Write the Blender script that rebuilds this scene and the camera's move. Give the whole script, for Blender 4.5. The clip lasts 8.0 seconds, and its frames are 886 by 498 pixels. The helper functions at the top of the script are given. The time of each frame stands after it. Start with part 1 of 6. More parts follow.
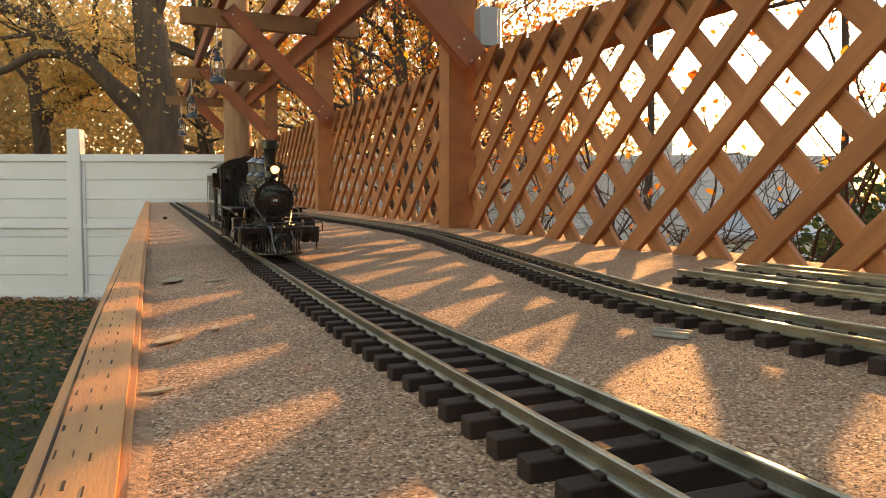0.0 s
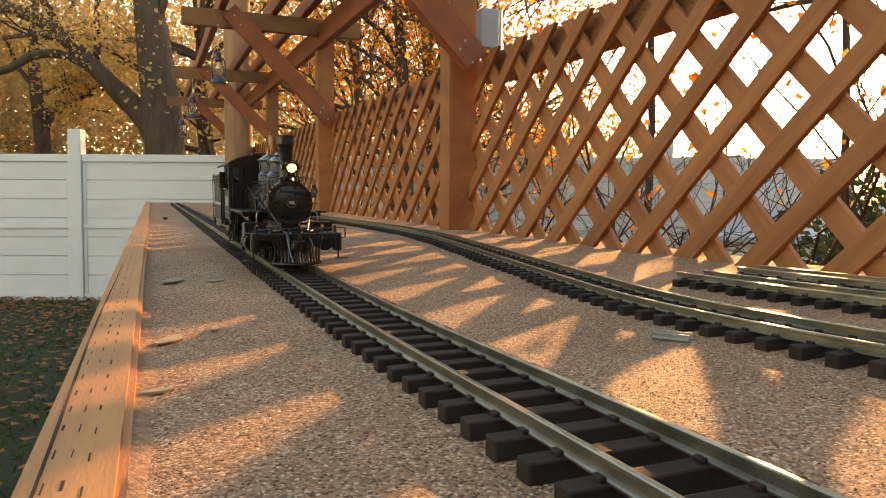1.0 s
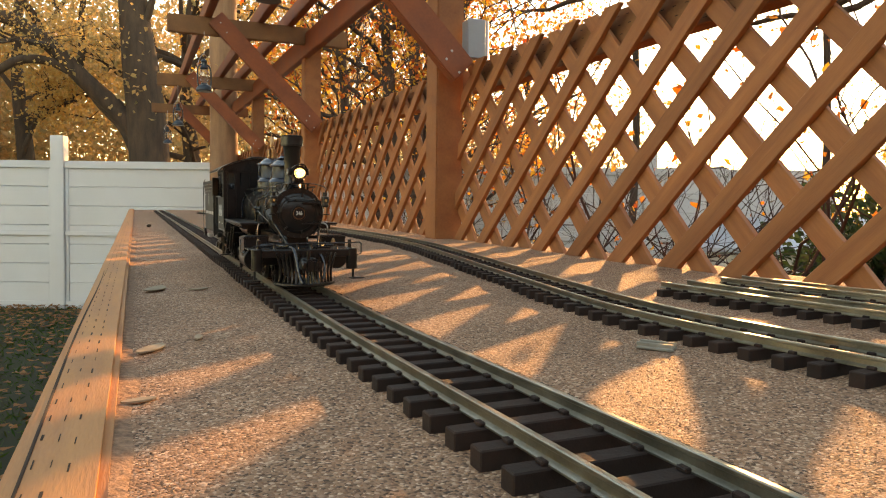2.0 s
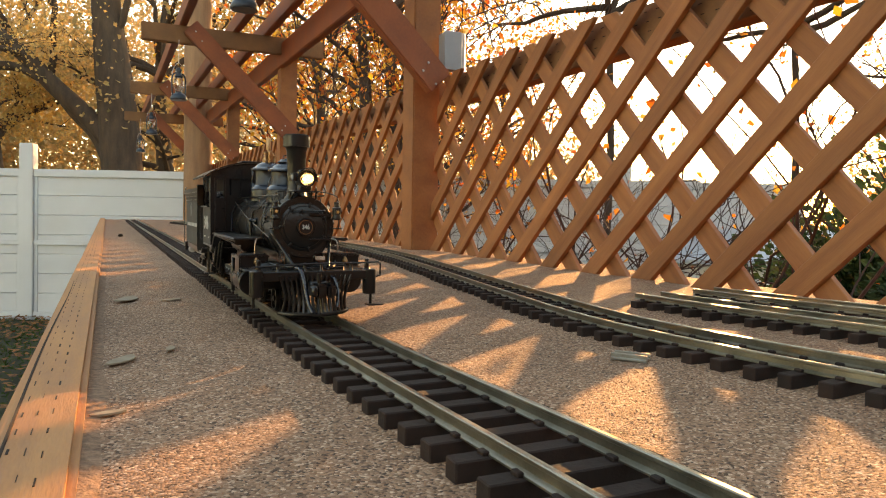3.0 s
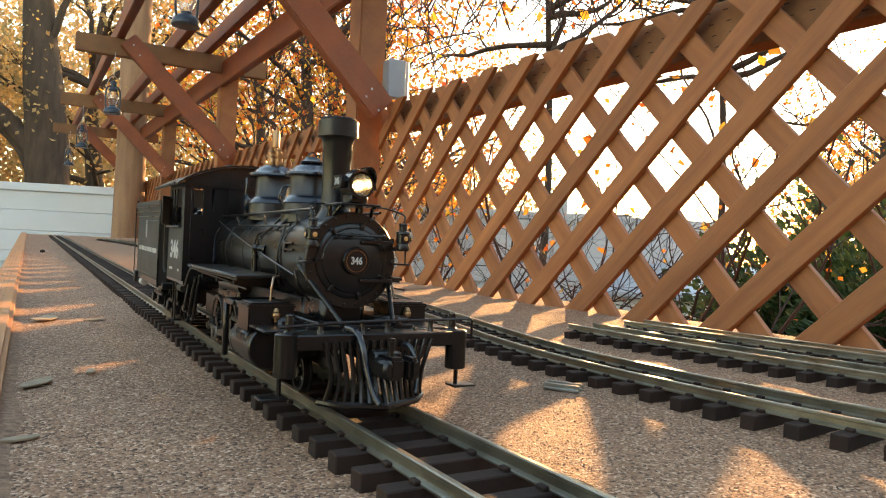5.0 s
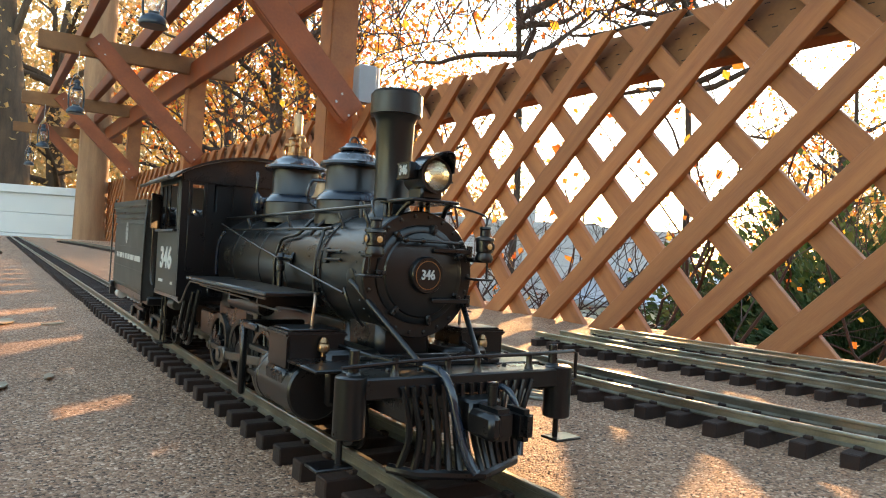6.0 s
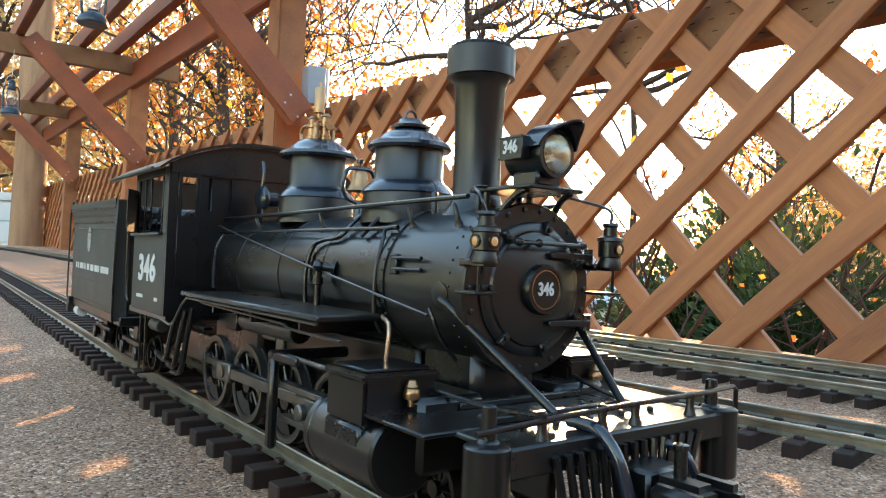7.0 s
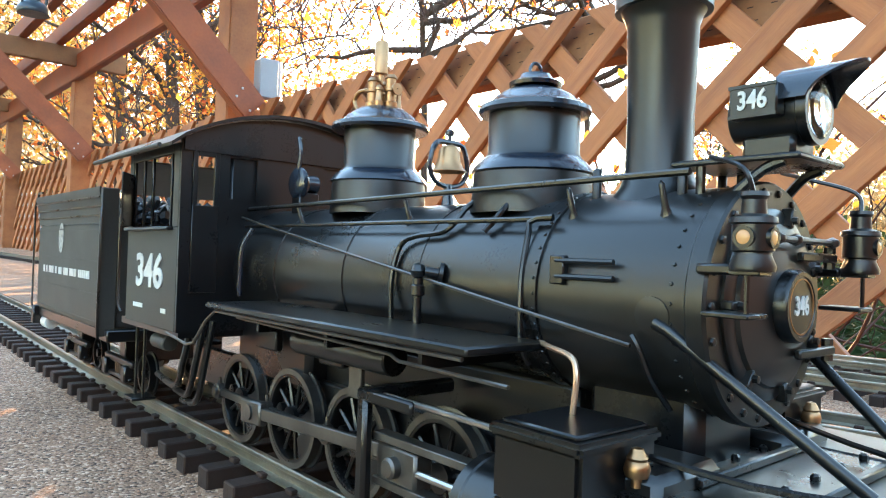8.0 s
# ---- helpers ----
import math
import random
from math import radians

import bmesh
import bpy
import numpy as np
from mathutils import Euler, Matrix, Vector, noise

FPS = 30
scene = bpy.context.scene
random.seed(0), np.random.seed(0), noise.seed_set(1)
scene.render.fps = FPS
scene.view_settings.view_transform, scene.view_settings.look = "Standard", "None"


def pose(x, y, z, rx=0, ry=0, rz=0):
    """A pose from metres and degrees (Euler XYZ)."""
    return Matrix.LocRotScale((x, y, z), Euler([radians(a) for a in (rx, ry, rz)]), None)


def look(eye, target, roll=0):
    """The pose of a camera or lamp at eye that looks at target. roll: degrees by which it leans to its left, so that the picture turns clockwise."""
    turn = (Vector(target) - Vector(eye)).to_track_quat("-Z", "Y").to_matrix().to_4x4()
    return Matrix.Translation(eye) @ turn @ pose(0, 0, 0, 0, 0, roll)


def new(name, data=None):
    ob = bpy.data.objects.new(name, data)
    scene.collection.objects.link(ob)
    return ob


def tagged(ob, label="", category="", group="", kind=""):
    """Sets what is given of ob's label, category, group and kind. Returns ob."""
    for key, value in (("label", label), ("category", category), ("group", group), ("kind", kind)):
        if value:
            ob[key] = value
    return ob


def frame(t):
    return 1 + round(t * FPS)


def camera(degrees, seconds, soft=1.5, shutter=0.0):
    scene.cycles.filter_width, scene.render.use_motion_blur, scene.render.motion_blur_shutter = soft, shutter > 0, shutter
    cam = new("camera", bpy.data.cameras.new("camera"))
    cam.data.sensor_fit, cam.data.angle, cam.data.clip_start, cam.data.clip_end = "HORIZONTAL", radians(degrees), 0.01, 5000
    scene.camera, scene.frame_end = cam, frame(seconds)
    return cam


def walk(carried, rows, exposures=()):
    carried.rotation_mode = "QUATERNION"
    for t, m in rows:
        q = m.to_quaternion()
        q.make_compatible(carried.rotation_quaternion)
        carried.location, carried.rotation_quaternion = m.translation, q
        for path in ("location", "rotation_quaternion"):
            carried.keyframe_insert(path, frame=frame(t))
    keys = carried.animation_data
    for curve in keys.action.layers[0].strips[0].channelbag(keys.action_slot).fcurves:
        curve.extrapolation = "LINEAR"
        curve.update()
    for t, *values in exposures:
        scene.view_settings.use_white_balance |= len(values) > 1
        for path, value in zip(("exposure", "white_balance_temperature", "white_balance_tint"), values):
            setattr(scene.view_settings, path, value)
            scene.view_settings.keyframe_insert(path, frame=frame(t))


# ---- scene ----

# Camera: stands on the layout, turns to follow the locomotive
cam = camera(64.5, 8.0, soft=1.15)
TURNS = [(0.0, 0.0, -4.93, 0.07), (0.5, 0.11, -5.09, 0.04), (1.0, 0.02, -4.81, 0.31), (1.5, -0.43, -4.43, 0.52),
         (3.0, -3.10, -3.13, 1.01), (3.5, -4.28, -2.48, 1.27), (4.0, -5.81, -1.74, 1.78), (4.5, -7.05, -1.17, 2.30),
         (6.0, -10.61, -0.08, 3.63), (6.5, -12.52, 0.24, 3.35), (7.0, -14.51, 0.25, 2.91), (7.5, -16.34, 0.20, 2.68),
         (8.0, -18.10, -0.01, 2.47)]
EYE = Vector((0, 0, 0.1237))
HEADING = -22.5


def turned(yaw, pitch, roll):
    return Matrix.Translation(EYE) @ pose(0, 0, 0, 0, 0, HEADING + yaw) @ pose(0, 0, 0, 90 + pitch) @ pose(0, 0, 0, 0, 0, roll)


walk(cam, [(t, turned(y, p, r)) for t, y, p, r in TURNS], [(0, 2.58, 11200, 13), (3, 2.65, 10800, 12), (4.5, 2.76, 9500, 10), (6, 3.03, 7900, 5), (7, 3.32, 7200, 3), (8, 3.9, 6800, 3)])

# Light: low sun behind the lattice, pale evening sky
SUN_AZIMUTH, SUN_HEIGHT = radians(47.8), radians(11.7)
SUN_DIR = Vector((math.sin(SUN_AZIMUTH) * math.cos(SUN_HEIGHT), math.cos(SUN_AZIMUTH) * math.cos(SUN_HEIGHT), math.sin(SUN_HEIGHT)))
sun = new("sun", bpy.data.lights.new("sun", "SUN"))
sun.data.energy, sun.data.angle, sun.data.color = 2.2, radians(0.7), (1.0, 0.57, 0.28)
sun.matrix_world = look(SUN_DIR * 30, (0, 0, 0))
world = bpy.data.worlds.new("sky")
scene.world = world
world.use_nodes = True
wn = world.node_tree.nodes
sky = wn.new("ShaderNodeTexSky")
sky.sky_type, sky.sun_disc = "NISHITA", False
sky.sun_elevation, sky.sun_rotation = math.asin(SUN_DIR.z), math.atan2(SUN_DIR.x, SUN_DIR.y)
sky.air_density, sky.dust_density = 1.0, 0.1
wn["Background"].inputs["Strength"].default_value = 0.15
world.node_tree.links.new(sky.outputs[0], wn["Background"].inputs["Color"])


# ---- materials ----
def shade(name, base, dark=None, rough=0.6, metal=0.0, scale=60, stretch=(1, 1, 1), bump=0.1, fine=400, spread=0.0,
          rough_spread=0.12, glow=None, through_light=0.0, clear=0.0):
    """A principled material with coarse and fine variation; spread varies whole objects against one another."""
    m = bpy.data.materials.new(name)
    m.use_nodes = True
    n, l = m.node_tree.nodes, m.node_tree.links
    b = n["Principled BSDF"]
    dark = dark or tuple(c * 0.6 for c in base)
    tc = n.new("ShaderNodeTexCoord")
    mp = n.new("ShaderNodeMapping")
    mp.inputs["Scale"].default_value = stretch
    info = n.new("ShaderNodeObjectInfo")
    add = n.new("ShaderNodeVectorMath")
    add.operation = "ADD"
    far = n.new("ShaderNodeMath")
    far.operation = "MULTIPLY"
    far.inputs[1].default_value = 37.0
    l.new(info.outputs["Random"], far.inputs[0])
    l.new(tc.outputs["Object"], add.inputs[0])
    l.new(far.outputs[0], add.inputs[1])
    l.new(add.outputs[0], mp.inputs["Vector"])
    a, f = n.new("ShaderNodeTexNoise"), n.new("ShaderNodeTexNoise")
    a.inputs["Scale"].default_value, f.inputs["Scale"].default_value = scale, fine
    a.inputs["Detail"].default_value, f.inputs["Detail"].default_value = 6, 3
    for t in (a, f):
        l.new(mp.outputs[0], t.inputs["Vector"])
    mixf = n.new("ShaderNodeMath")
    mixf.operation = "MULTIPLY_ADD"
    mixf.inputs[1].default_value, mixf.inputs[2].default_value = 0.35, 0.0
    l.new(f.outputs["Fac"], mixf.inputs[0])
    tot = n.new("ShaderNodeMath")
    tot.operation = "ADD"
    l.new(a.outputs["Fac"], tot.inputs[0])
    l.new(mixf.outputs[0], tot.inputs[1])
    ramp = n.new("ShaderNodeValToRGB")
    ramp.color_ramp.elements[0].position, ramp.color_ramp.elements[1].position = 0.42, 0.92
    ramp.color_ramp.elements[0].color, ramp.color_ramp.elements[1].color = (*dark, 1), (*base, 1)
    l.new(tot.outputs[0], ramp.inputs[0])
    hsv = n.new("ShaderNodeHueSaturation")
    val = n.new("ShaderNodeMapRange")
    val.inputs["To Min"].default_value, val.inputs["To Max"].default_value = 1 - spread, 1 + spread
    l.new(info.outputs["Random"], val.inputs["Value"])
    l.new(val.outputs[0], hsv.inputs["Value"])
    l.new(ramp.outputs[0], hsv.inputs["Color"])
    l.new(hsv.outputs[0], b.inputs["Base Color"])
    rr = n.new("ShaderNodeMapRange")
    rr.inputs["To Min"].default_value, rr.inputs["To Max"].default_value = max(0.02, rough - rough_spread), min(1, rough + rough_spread)
    l.new(tot.outputs[0], rr.inputs["Value"])
    l.new(rr.outputs[0], b.inputs["Roughness"])
    b.inputs["Metallic"].default_value = metal
    b.inputs["Coat Weight"].default_value, b.inputs["Coat Roughness"].default_value = clear, 0.28 if rough > 0.25 else 0.08
    if bump:
        bp = n.new("ShaderNodeBump")
        bp.inputs["Strength"].default_value, bp.inputs["Distance"].default_value = bump, 0.002
        l.new(tot.outputs[0], bp.inputs["Height"])
        l.new(bp.outputs[0], b.inputs["Normal"])
    if glow:
        b.inputs["Emission Color"].default_value, b.inputs["Emission Strength"].default_value = (*glow[:3], 1), glow[3]
    if through_light:
        tr = n.new("ShaderNodeBsdfTranslucent")
        mx = n.new("ShaderNodeMixShader")
        mx.inputs[0].default_value = through_light
        l.new(hsv.outputs[0], tr.inputs["Color"])
        l.new(b.outputs[0], mx.inputs[1])
        l.new(tr.outputs[0], mx.inputs[2])
        l.new(mx.outputs[0], n["Material Output"].inputs["Surface"])
    return m


def leafy(name, colours, through_light=0.45):
    """Leaves whose colour varies from leaf to leaf."""
    m = bpy.data.materials.new(name)
    m.use_nodes = True
    n, l = m.node_tree.nodes, m.node_tree.links
    b = n["Principled BSDF"]
    geo = n.new("ShaderNodeNewGeometry")
    ramp = n.new("ShaderNodeValToRGB")
    el = ramp.color_ramp.elements
    while len(el) < len(colours):
        el.new(0.5)
    for i, c in enumerate(colours):
        el[i].position, el[i].color = i / max(1, len(colours) - 1), (*c, 1)
    l.new(geo.outputs["Random Per Island"], ramp.inputs[0])
    l.new(ramp.outputs[0], b.inputs["Base Color"])
    b.inputs["Roughness"].default_value, b.inputs["Specular IOR Level"].default_value = 0.6, 0.2
    tr = n.new("ShaderNodeBsdfTranslucent")
    mx = n.new("ShaderNodeMixShader")
    mx.inputs[0].default_value = through_light
    l.new(ramp.outputs[0], tr.inputs["Color"])
    l.new(b.outputs[0], mx.inputs[1])
    l.new(tr.outputs[0], mx.inputs[2])
    l.new(mx.outputs[0], n["Material Output"].inputs["Surface"])
    return m


def grit(name, colours, size, bump, rough=0.85):
    """Fine stone chips: cells of differing colour with relief, and a broad unevenness."""
    m = bpy.data.materials.new(name)
    m.use_nodes = True
    n, l = m.node_tree.nodes, m.node_tree.links
    b = n["Principled BSDF"]
    tc = n.new("ShaderNodeTexCoord")
    v = n.new("ShaderNodeTexVoronoi")
    v.inputs["Scale"].default_value = 1 / size
    l.new(tc.outputs["Object"], v.inputs["Vector"])
    sep = n.new("ShaderNodeSeparateColor")
    l.new(v.outputs["Color"], sep.inputs[0])
    ramp = n.new("ShaderNodeValToRGB")
    el = ramp.color_ramp.elements
    while len(el) < len(colours):
        el.new(0.5)
    for i, c in enumerate(colours):
        el[i].position, el[i].color = i / (len(colours) - 1), (*c, 1)
    l.new(sep.outputs[0], ramp.inputs[0])
    broad = n.new("ShaderNodeTexNoise")
    broad.inputs["Scale"].default_value, broad.inputs["Detail"].default_value = 7, 5
    l.new(tc.outputs["Object"], broad.inputs["Vector"])
    hsv = n.new("ShaderNodeHueSaturation")
    mr = n.new("ShaderNodeMapRange")
    mr.inputs["From Min"].default_value, mr.inputs["From Max"].default_value = 0.3, 0.7
    mr.inputs["To Min"].default_value, mr.inputs["To Max"].default_value = 0.78, 1.15
    l.new(broad.outputs["Fac"], mr.inputs["Value"])
    l.new(mr.outputs[0], hsv.inputs["Value"])
    l.new(ramp.outputs[0], hsv.inputs["Color"])
    l.new(hsv.outputs[0], b.inputs["Base Color"])
    b.inputs["Roughness"].default_value = rough
    hm = n.new("ShaderNodeMath")
    hm.operation = "MULTIPLY_ADD"
    hm.inputs[1].default_value = -1.0
    l.new(v.outputs["Distance"], hm.inputs[0])
    l.new(sep.outputs[1], hm.inputs[2])
    bp = n.new("ShaderNodeBump")
    bp.inputs["Strength"].default_value, bp.inputs["Distance"].default_value = bump, size * 0.6
    l.new(hm.outputs[0], bp.inputs["Height"])
    l.new(bp.outputs[0], b.inputs["Normal"])
    return m


STAIN = shade("stained_cedar", (0.36, 0.135, 0.047), (0.22, 0.072, 0.024), 0.62, scale=14, stretch=(1, 1, 1), bump=0.35, fine=160, spread=0.16)
STAIN_BEAM = shade("stained_beam", (0.31, 0.082, 0.028), (0.17, 0.042, 0.015), 0.55, scale=9, bump=0.3, fine=120, spread=0.12)
TREATED = shade("treated_lumber", (0.27, 0.122, 0.050), (0.16, 0.070, 0.028), 0.75, scale=10, bump=0.4, fine=140, spread=0.12)
EDGE = shade("edge_board_wood", (0.52, 0.235, 0.085), (0.34, 0.14, 0.05), 0.6, scale=20, stretch=(3, 0.35, 3), bump=0.5, fine=260, spread=0.05)
SLIT = shade("incision_dark", (0.035, 0.018, 0.01), rough=0.9, bump=0)
POLE_WOOD = shade("log_pole_wood", (0.36, 0.20, 0.11), (0.20, 0.10, 0.055), 0.75, scale=5, stretch=(4, 4, 0.4), bump=0.5, fine=60)
GRAVEL = grit("crushed_granite", [(0.05, 0.025, 0.014), (0.22, 0.120, 0.070), (0.40, 0.230, 0.140), (0.25, 0.123, 0.068), (0.68, 0.47, 0.33)], 0.0016, 0.8)
CHIP = leafy("granite_chip", [(0.08, 0.038, 0.022), (0.25, 0.13, 0.075), (0.40, 0.22, 0.13), (0.30, 0.145, 0.08), (0.60, 0.41, 0.28)], 0.0)
TIE = shade("brown_plastic_tie", (0.030, 0.013, 0.008), (0.013, 0.006, 0.004), 0.75, scale=120, bump=0.25, fine=900, spread=0.25)
RAIL = shade("brass_rail", (0.36, 0.345, 0.29), (0.19, 0.18, 0.145), 0.30, 0.9, scale=40, bump=0.06, fine=600)
VINYL = shade("white_vinyl", (0.52, 0.53, 0.55), (0.46, 0.47, 0.49), 0.4, scale=2, bump=0.02)
SIDING = shade("white_siding", (0.78, 0.77, 0.74), (0.66, 0.65, 0.62), 0.5, scale=2, bump=0.03)
ROOF = shade("grey_roofing", (0.30, 0.32, 0.35), (0.20, 0.22, 0.25), 0.6, scale=6, bump=0.2)
BARK = shade("bark", (0.085, 0.055, 0.038), (0.03, 0.02, 0.015), 0.9, scale=6, stretch=(2, 2, 0.5), bump=1.0, fine=40)
TWIG = shade("twig", (0.075, 0.042, 0.032), (0.035, 0.02, 0.016), 0.85, scale=30, bump=0.2)
LAWN = shade("lawn_soil", (0.022, 0.03, 0.008), (0.012, 0.014, 0.006), 0.95, scale=4, bump=0.6, fine=60)
GRASS = leafy("grass_blade", [(0.020, 0.060, 0.006), (0.045, 0.095, 0.012), (0.09, 0.085, 0.022)], 0.25)
FALLEN = leafy("fallen_leaf", [(0.22, 0.085, 0.03), (0.30, 0.13, 0.045), (0.12, 0.05, 0.022)], 0.15)
GOLD = leafy("golden_leaf", [(0.60, 0.38, 0.13), (0.46, 0.26, 0.09), (0.64, 0.46, 0.19), (0.36, 0.26, 0.11)], 0.5)
FAR_LEAF = leafy("far_leaf", [(0.55, 0.36, 0.18), (0.34, 0.26, 0.13), (0.58, 0.36, 0.16), (0.28, 0.24, 0.12)], 0.5)
RED_LEAF = leafy("vine_leaf", [(0.60, 0.10, 0.03), (0.65, 0.22, 0.04), (0.65, 0.42, 0.06), (0.35, 0.08, 0.03), (0.55, 0.38, 0.08)], 0.55)
GREEN_LEAF = leafy("shrub_leaf", [(0.02, 0.045, 0.015), (0.04, 0.07, 0.025), (0.06, 0.08, 0.03)], 0.25)
BLACK = shade("satin_black_paint", (0.0040, 0.0042, 0.0048), (0.0028, 0.0028, 0.0033), 0.27, scale=30, bump=0, fine=900, rough_spread=0.05, clear=0.25)
GRAPHITE = shade("graphite_smokebox", (0.0085, 0.0082, 0.008), (0.006, 0.006, 0.006), 0.29, scale=30, bump=0, fine=900, rough_spread=0.05, clear=0.2)
DUSTY = shade("dusty_black_paint", (0.042, 0.041, 0.036), (0.026, 0.025, 0.022), 0.48, scale=25, bump=0.03, fine=700)
for dull in (BLACK, GRAPHITE, DUSTY, TIE):
    dull.node_tree.nodes["Principled BSDF"].inputs["Specular IOR Level"].default_value = 0.42
BLUE_BLACK = shade("gloss_blue_black", (0.012, 0.018, 0.030), (0.008, 0.012, 0.02), 0.2, scale=30, bump=0.01, clear=0.4)
STEEL = shade("bare_steel", (0.55, 0.53, 0.50), (0.36, 0.34, 0.32), 0.3, 1.0, scale=80, bump=0.03)
ROD = shade("rod_steel", (0.16, 0.15, 0.14), (0.09, 0.085, 0.08), 0.38, 0.9, scale=80, bump=0.03)
BRASS = shade("polished_brass", (0.46, 0.27, 0.14), (0.32, 0.18, 0.09), 0.34, 1.0, scale=80, bump=0.03)
WHITE = shade("white_lettering", (0.58, 0.58, 0.54), (0.42, 0.42, 0.40), 0.5, bump=0)
BOX_GREY = shade("grey_metal_box", (0.30, 0.33, 0.36), (0.24, 0.26, 0.29), 0.4, scale=10, bump=0.03)
LANTERN_BLUE = shade("dark_blue_enamel", (0.02, 0.035, 0.055), (0.012, 0.02, 0.03), 0.3, scale=20, bump=0.05)
BULB = shade("warm_bulb", (1.0, 0.8, 0.5), glow=(1.0, 0.70, 0.36, 1.6), bump=0)
AMBER = shade("amber_marker_lens", (0.26, 0.17, 0.09), rough=0.12, glow=(1.0, 0.55, 0.2, 0.03), bump=0)


def glass(name, colour, rough=0.02):
    m = bpy.data.materials.new(name)
    m.use_nodes = True
    b = m.node_tree.nodes["Principled BSDF"]
    b.inputs["Base Color"].default_value, b.inputs["Roughness"].default_value = (*colour, 1), rough
    b.inputs["Transmission Weight"].default_value, b.inputs["IOR"].default_value = 1.0, 1.45
    return m


GLASS = glass("clear_glass", (0.95, 0.95, 0.93))
MIRROR = shade("polished_reflector", (0.62, 0.58, 0.50), (0.5, 0.47, 0.4), 0.14, 1.0, bump=0)


# ---- mesh helpers ----
def mesh_of(bm, name, material, smooth=False):
    me = bpy.data.meshes.new(name)
    bmesh.ops.recalc_face_normals(bm, faces=bm.faces)
    bm.to_mesh(me)
    bm.free()
    for m in material if isinstance(material, (list, tuple)) else (material,):
        me.materials.append(m)
    if smooth:
        me.shade_smooth()
        me.set_sharp_from_angle(angle=radians(38))
    return me


def part(name, bm, material, parent=None, label="", m=None, smooth=True):
    me = bm if isinstance(bm, bpy.types.Mesh) else mesh_of(bm, name, material, smooth)
    ob = new(name, me)
    ob.parent = parent
    if m is not None:
        ob.matrix_basis = m
    return tagged(ob, label)


def thing(name, label, category, group="", kind="", m=None):
    ob = new(name)
    ob.empty_display_size = 0.02
    if m is not None:
        ob.matrix_basis = m
    return tagged(ob, label, category, group, kind)


def box(bm, x0, x1, y0, y1, z0, z1, bevel=0.0, m=None, seg=1):
    made = bmesh.ops.create_cube(bm, size=1.0)["verts"]
    bmesh.ops.scale(bm, vec=(x1 - x0, y1 - y0, z1 - z0), verts=made)
    bmesh.ops.translate(bm, vec=((x0 + x1) / 2, (y0 + y1) / 2, (z0 + z1) / 2), verts=made)
    if bevel:
        edges = list({e for v in made for e in v.link_edges})
        out = bmesh.ops.bevel(bm, geom=edges, offset=bevel, segments=seg, affect="EDGES")
        made = list({v for f in out["faces"] for v in f.verts} | {v for v in made if v.is_valid})
    if m is not None:
        bmesh.ops.transform(bm, matrix=m, verts=made)
    return bm


def boxed(*a, **k):
    return box(bmesh.new(), *a, **k)


def lathe(bm, profile, seg=24, m=None, ring_only=False):
    """Turns (radius, height) pairs about z; m places it. ring_only: the profile is closed round an open middle."""
    m = m or Matrix()
    rings = []
    for r, h in profile:
        if r < 1e-6:
            rings.append([bm.verts.new(m @ Vector((0, 0, h)))])
        else:
            rings.append([bm.verts.new(m @ Vector((r * math.cos(2 * math.pi * i / seg), r * math.sin(2 * math.pi * i / seg), h))) for i in range(seg)])
    for a, b in zip(rings, rings[1:]):
        for i in range(seg):
            j = (i + 1) % seg
            if len(a) == 1 and len(b) == 1:
                continue
            if len(a) == 1:
                bm.faces.new((a[0], b[i], b[j]))
            elif len(b) == 1:
                bm.faces.new((a[i], a[j], b[0]))
            else:
                bm.faces.new((a[i], a[j], b[j], b[i]))
    if ring_only:
        for i in range(seg):
            j = (i + 1) % seg
            bm.faces.new((rings[-1][i], rings[-1][j], rings[0][j], rings[0][i]))
        return bm
    for ring, flip in ((rings[0], True), (rings[-1], False)):
        if len(ring) > 1:
            bm.faces.new(ring[::-1] if flip else ring)
    return bm


def along(p, q):
    """A pose at p whose z axis runs to q."""
    p, q = Vector(p), Vector(q)
    return Matrix.Translation(p) @ (q - p).to_track_quat("Z", "Y").to_matrix().to_4x4()


def rod(bm, p, q, r, seg=10, r2=None):
    h = (Vector(q) - Vector(p)).length
    return lathe(bm, [(r, 0), (r if r2 is None else r2, h)], seg, along(p, q))


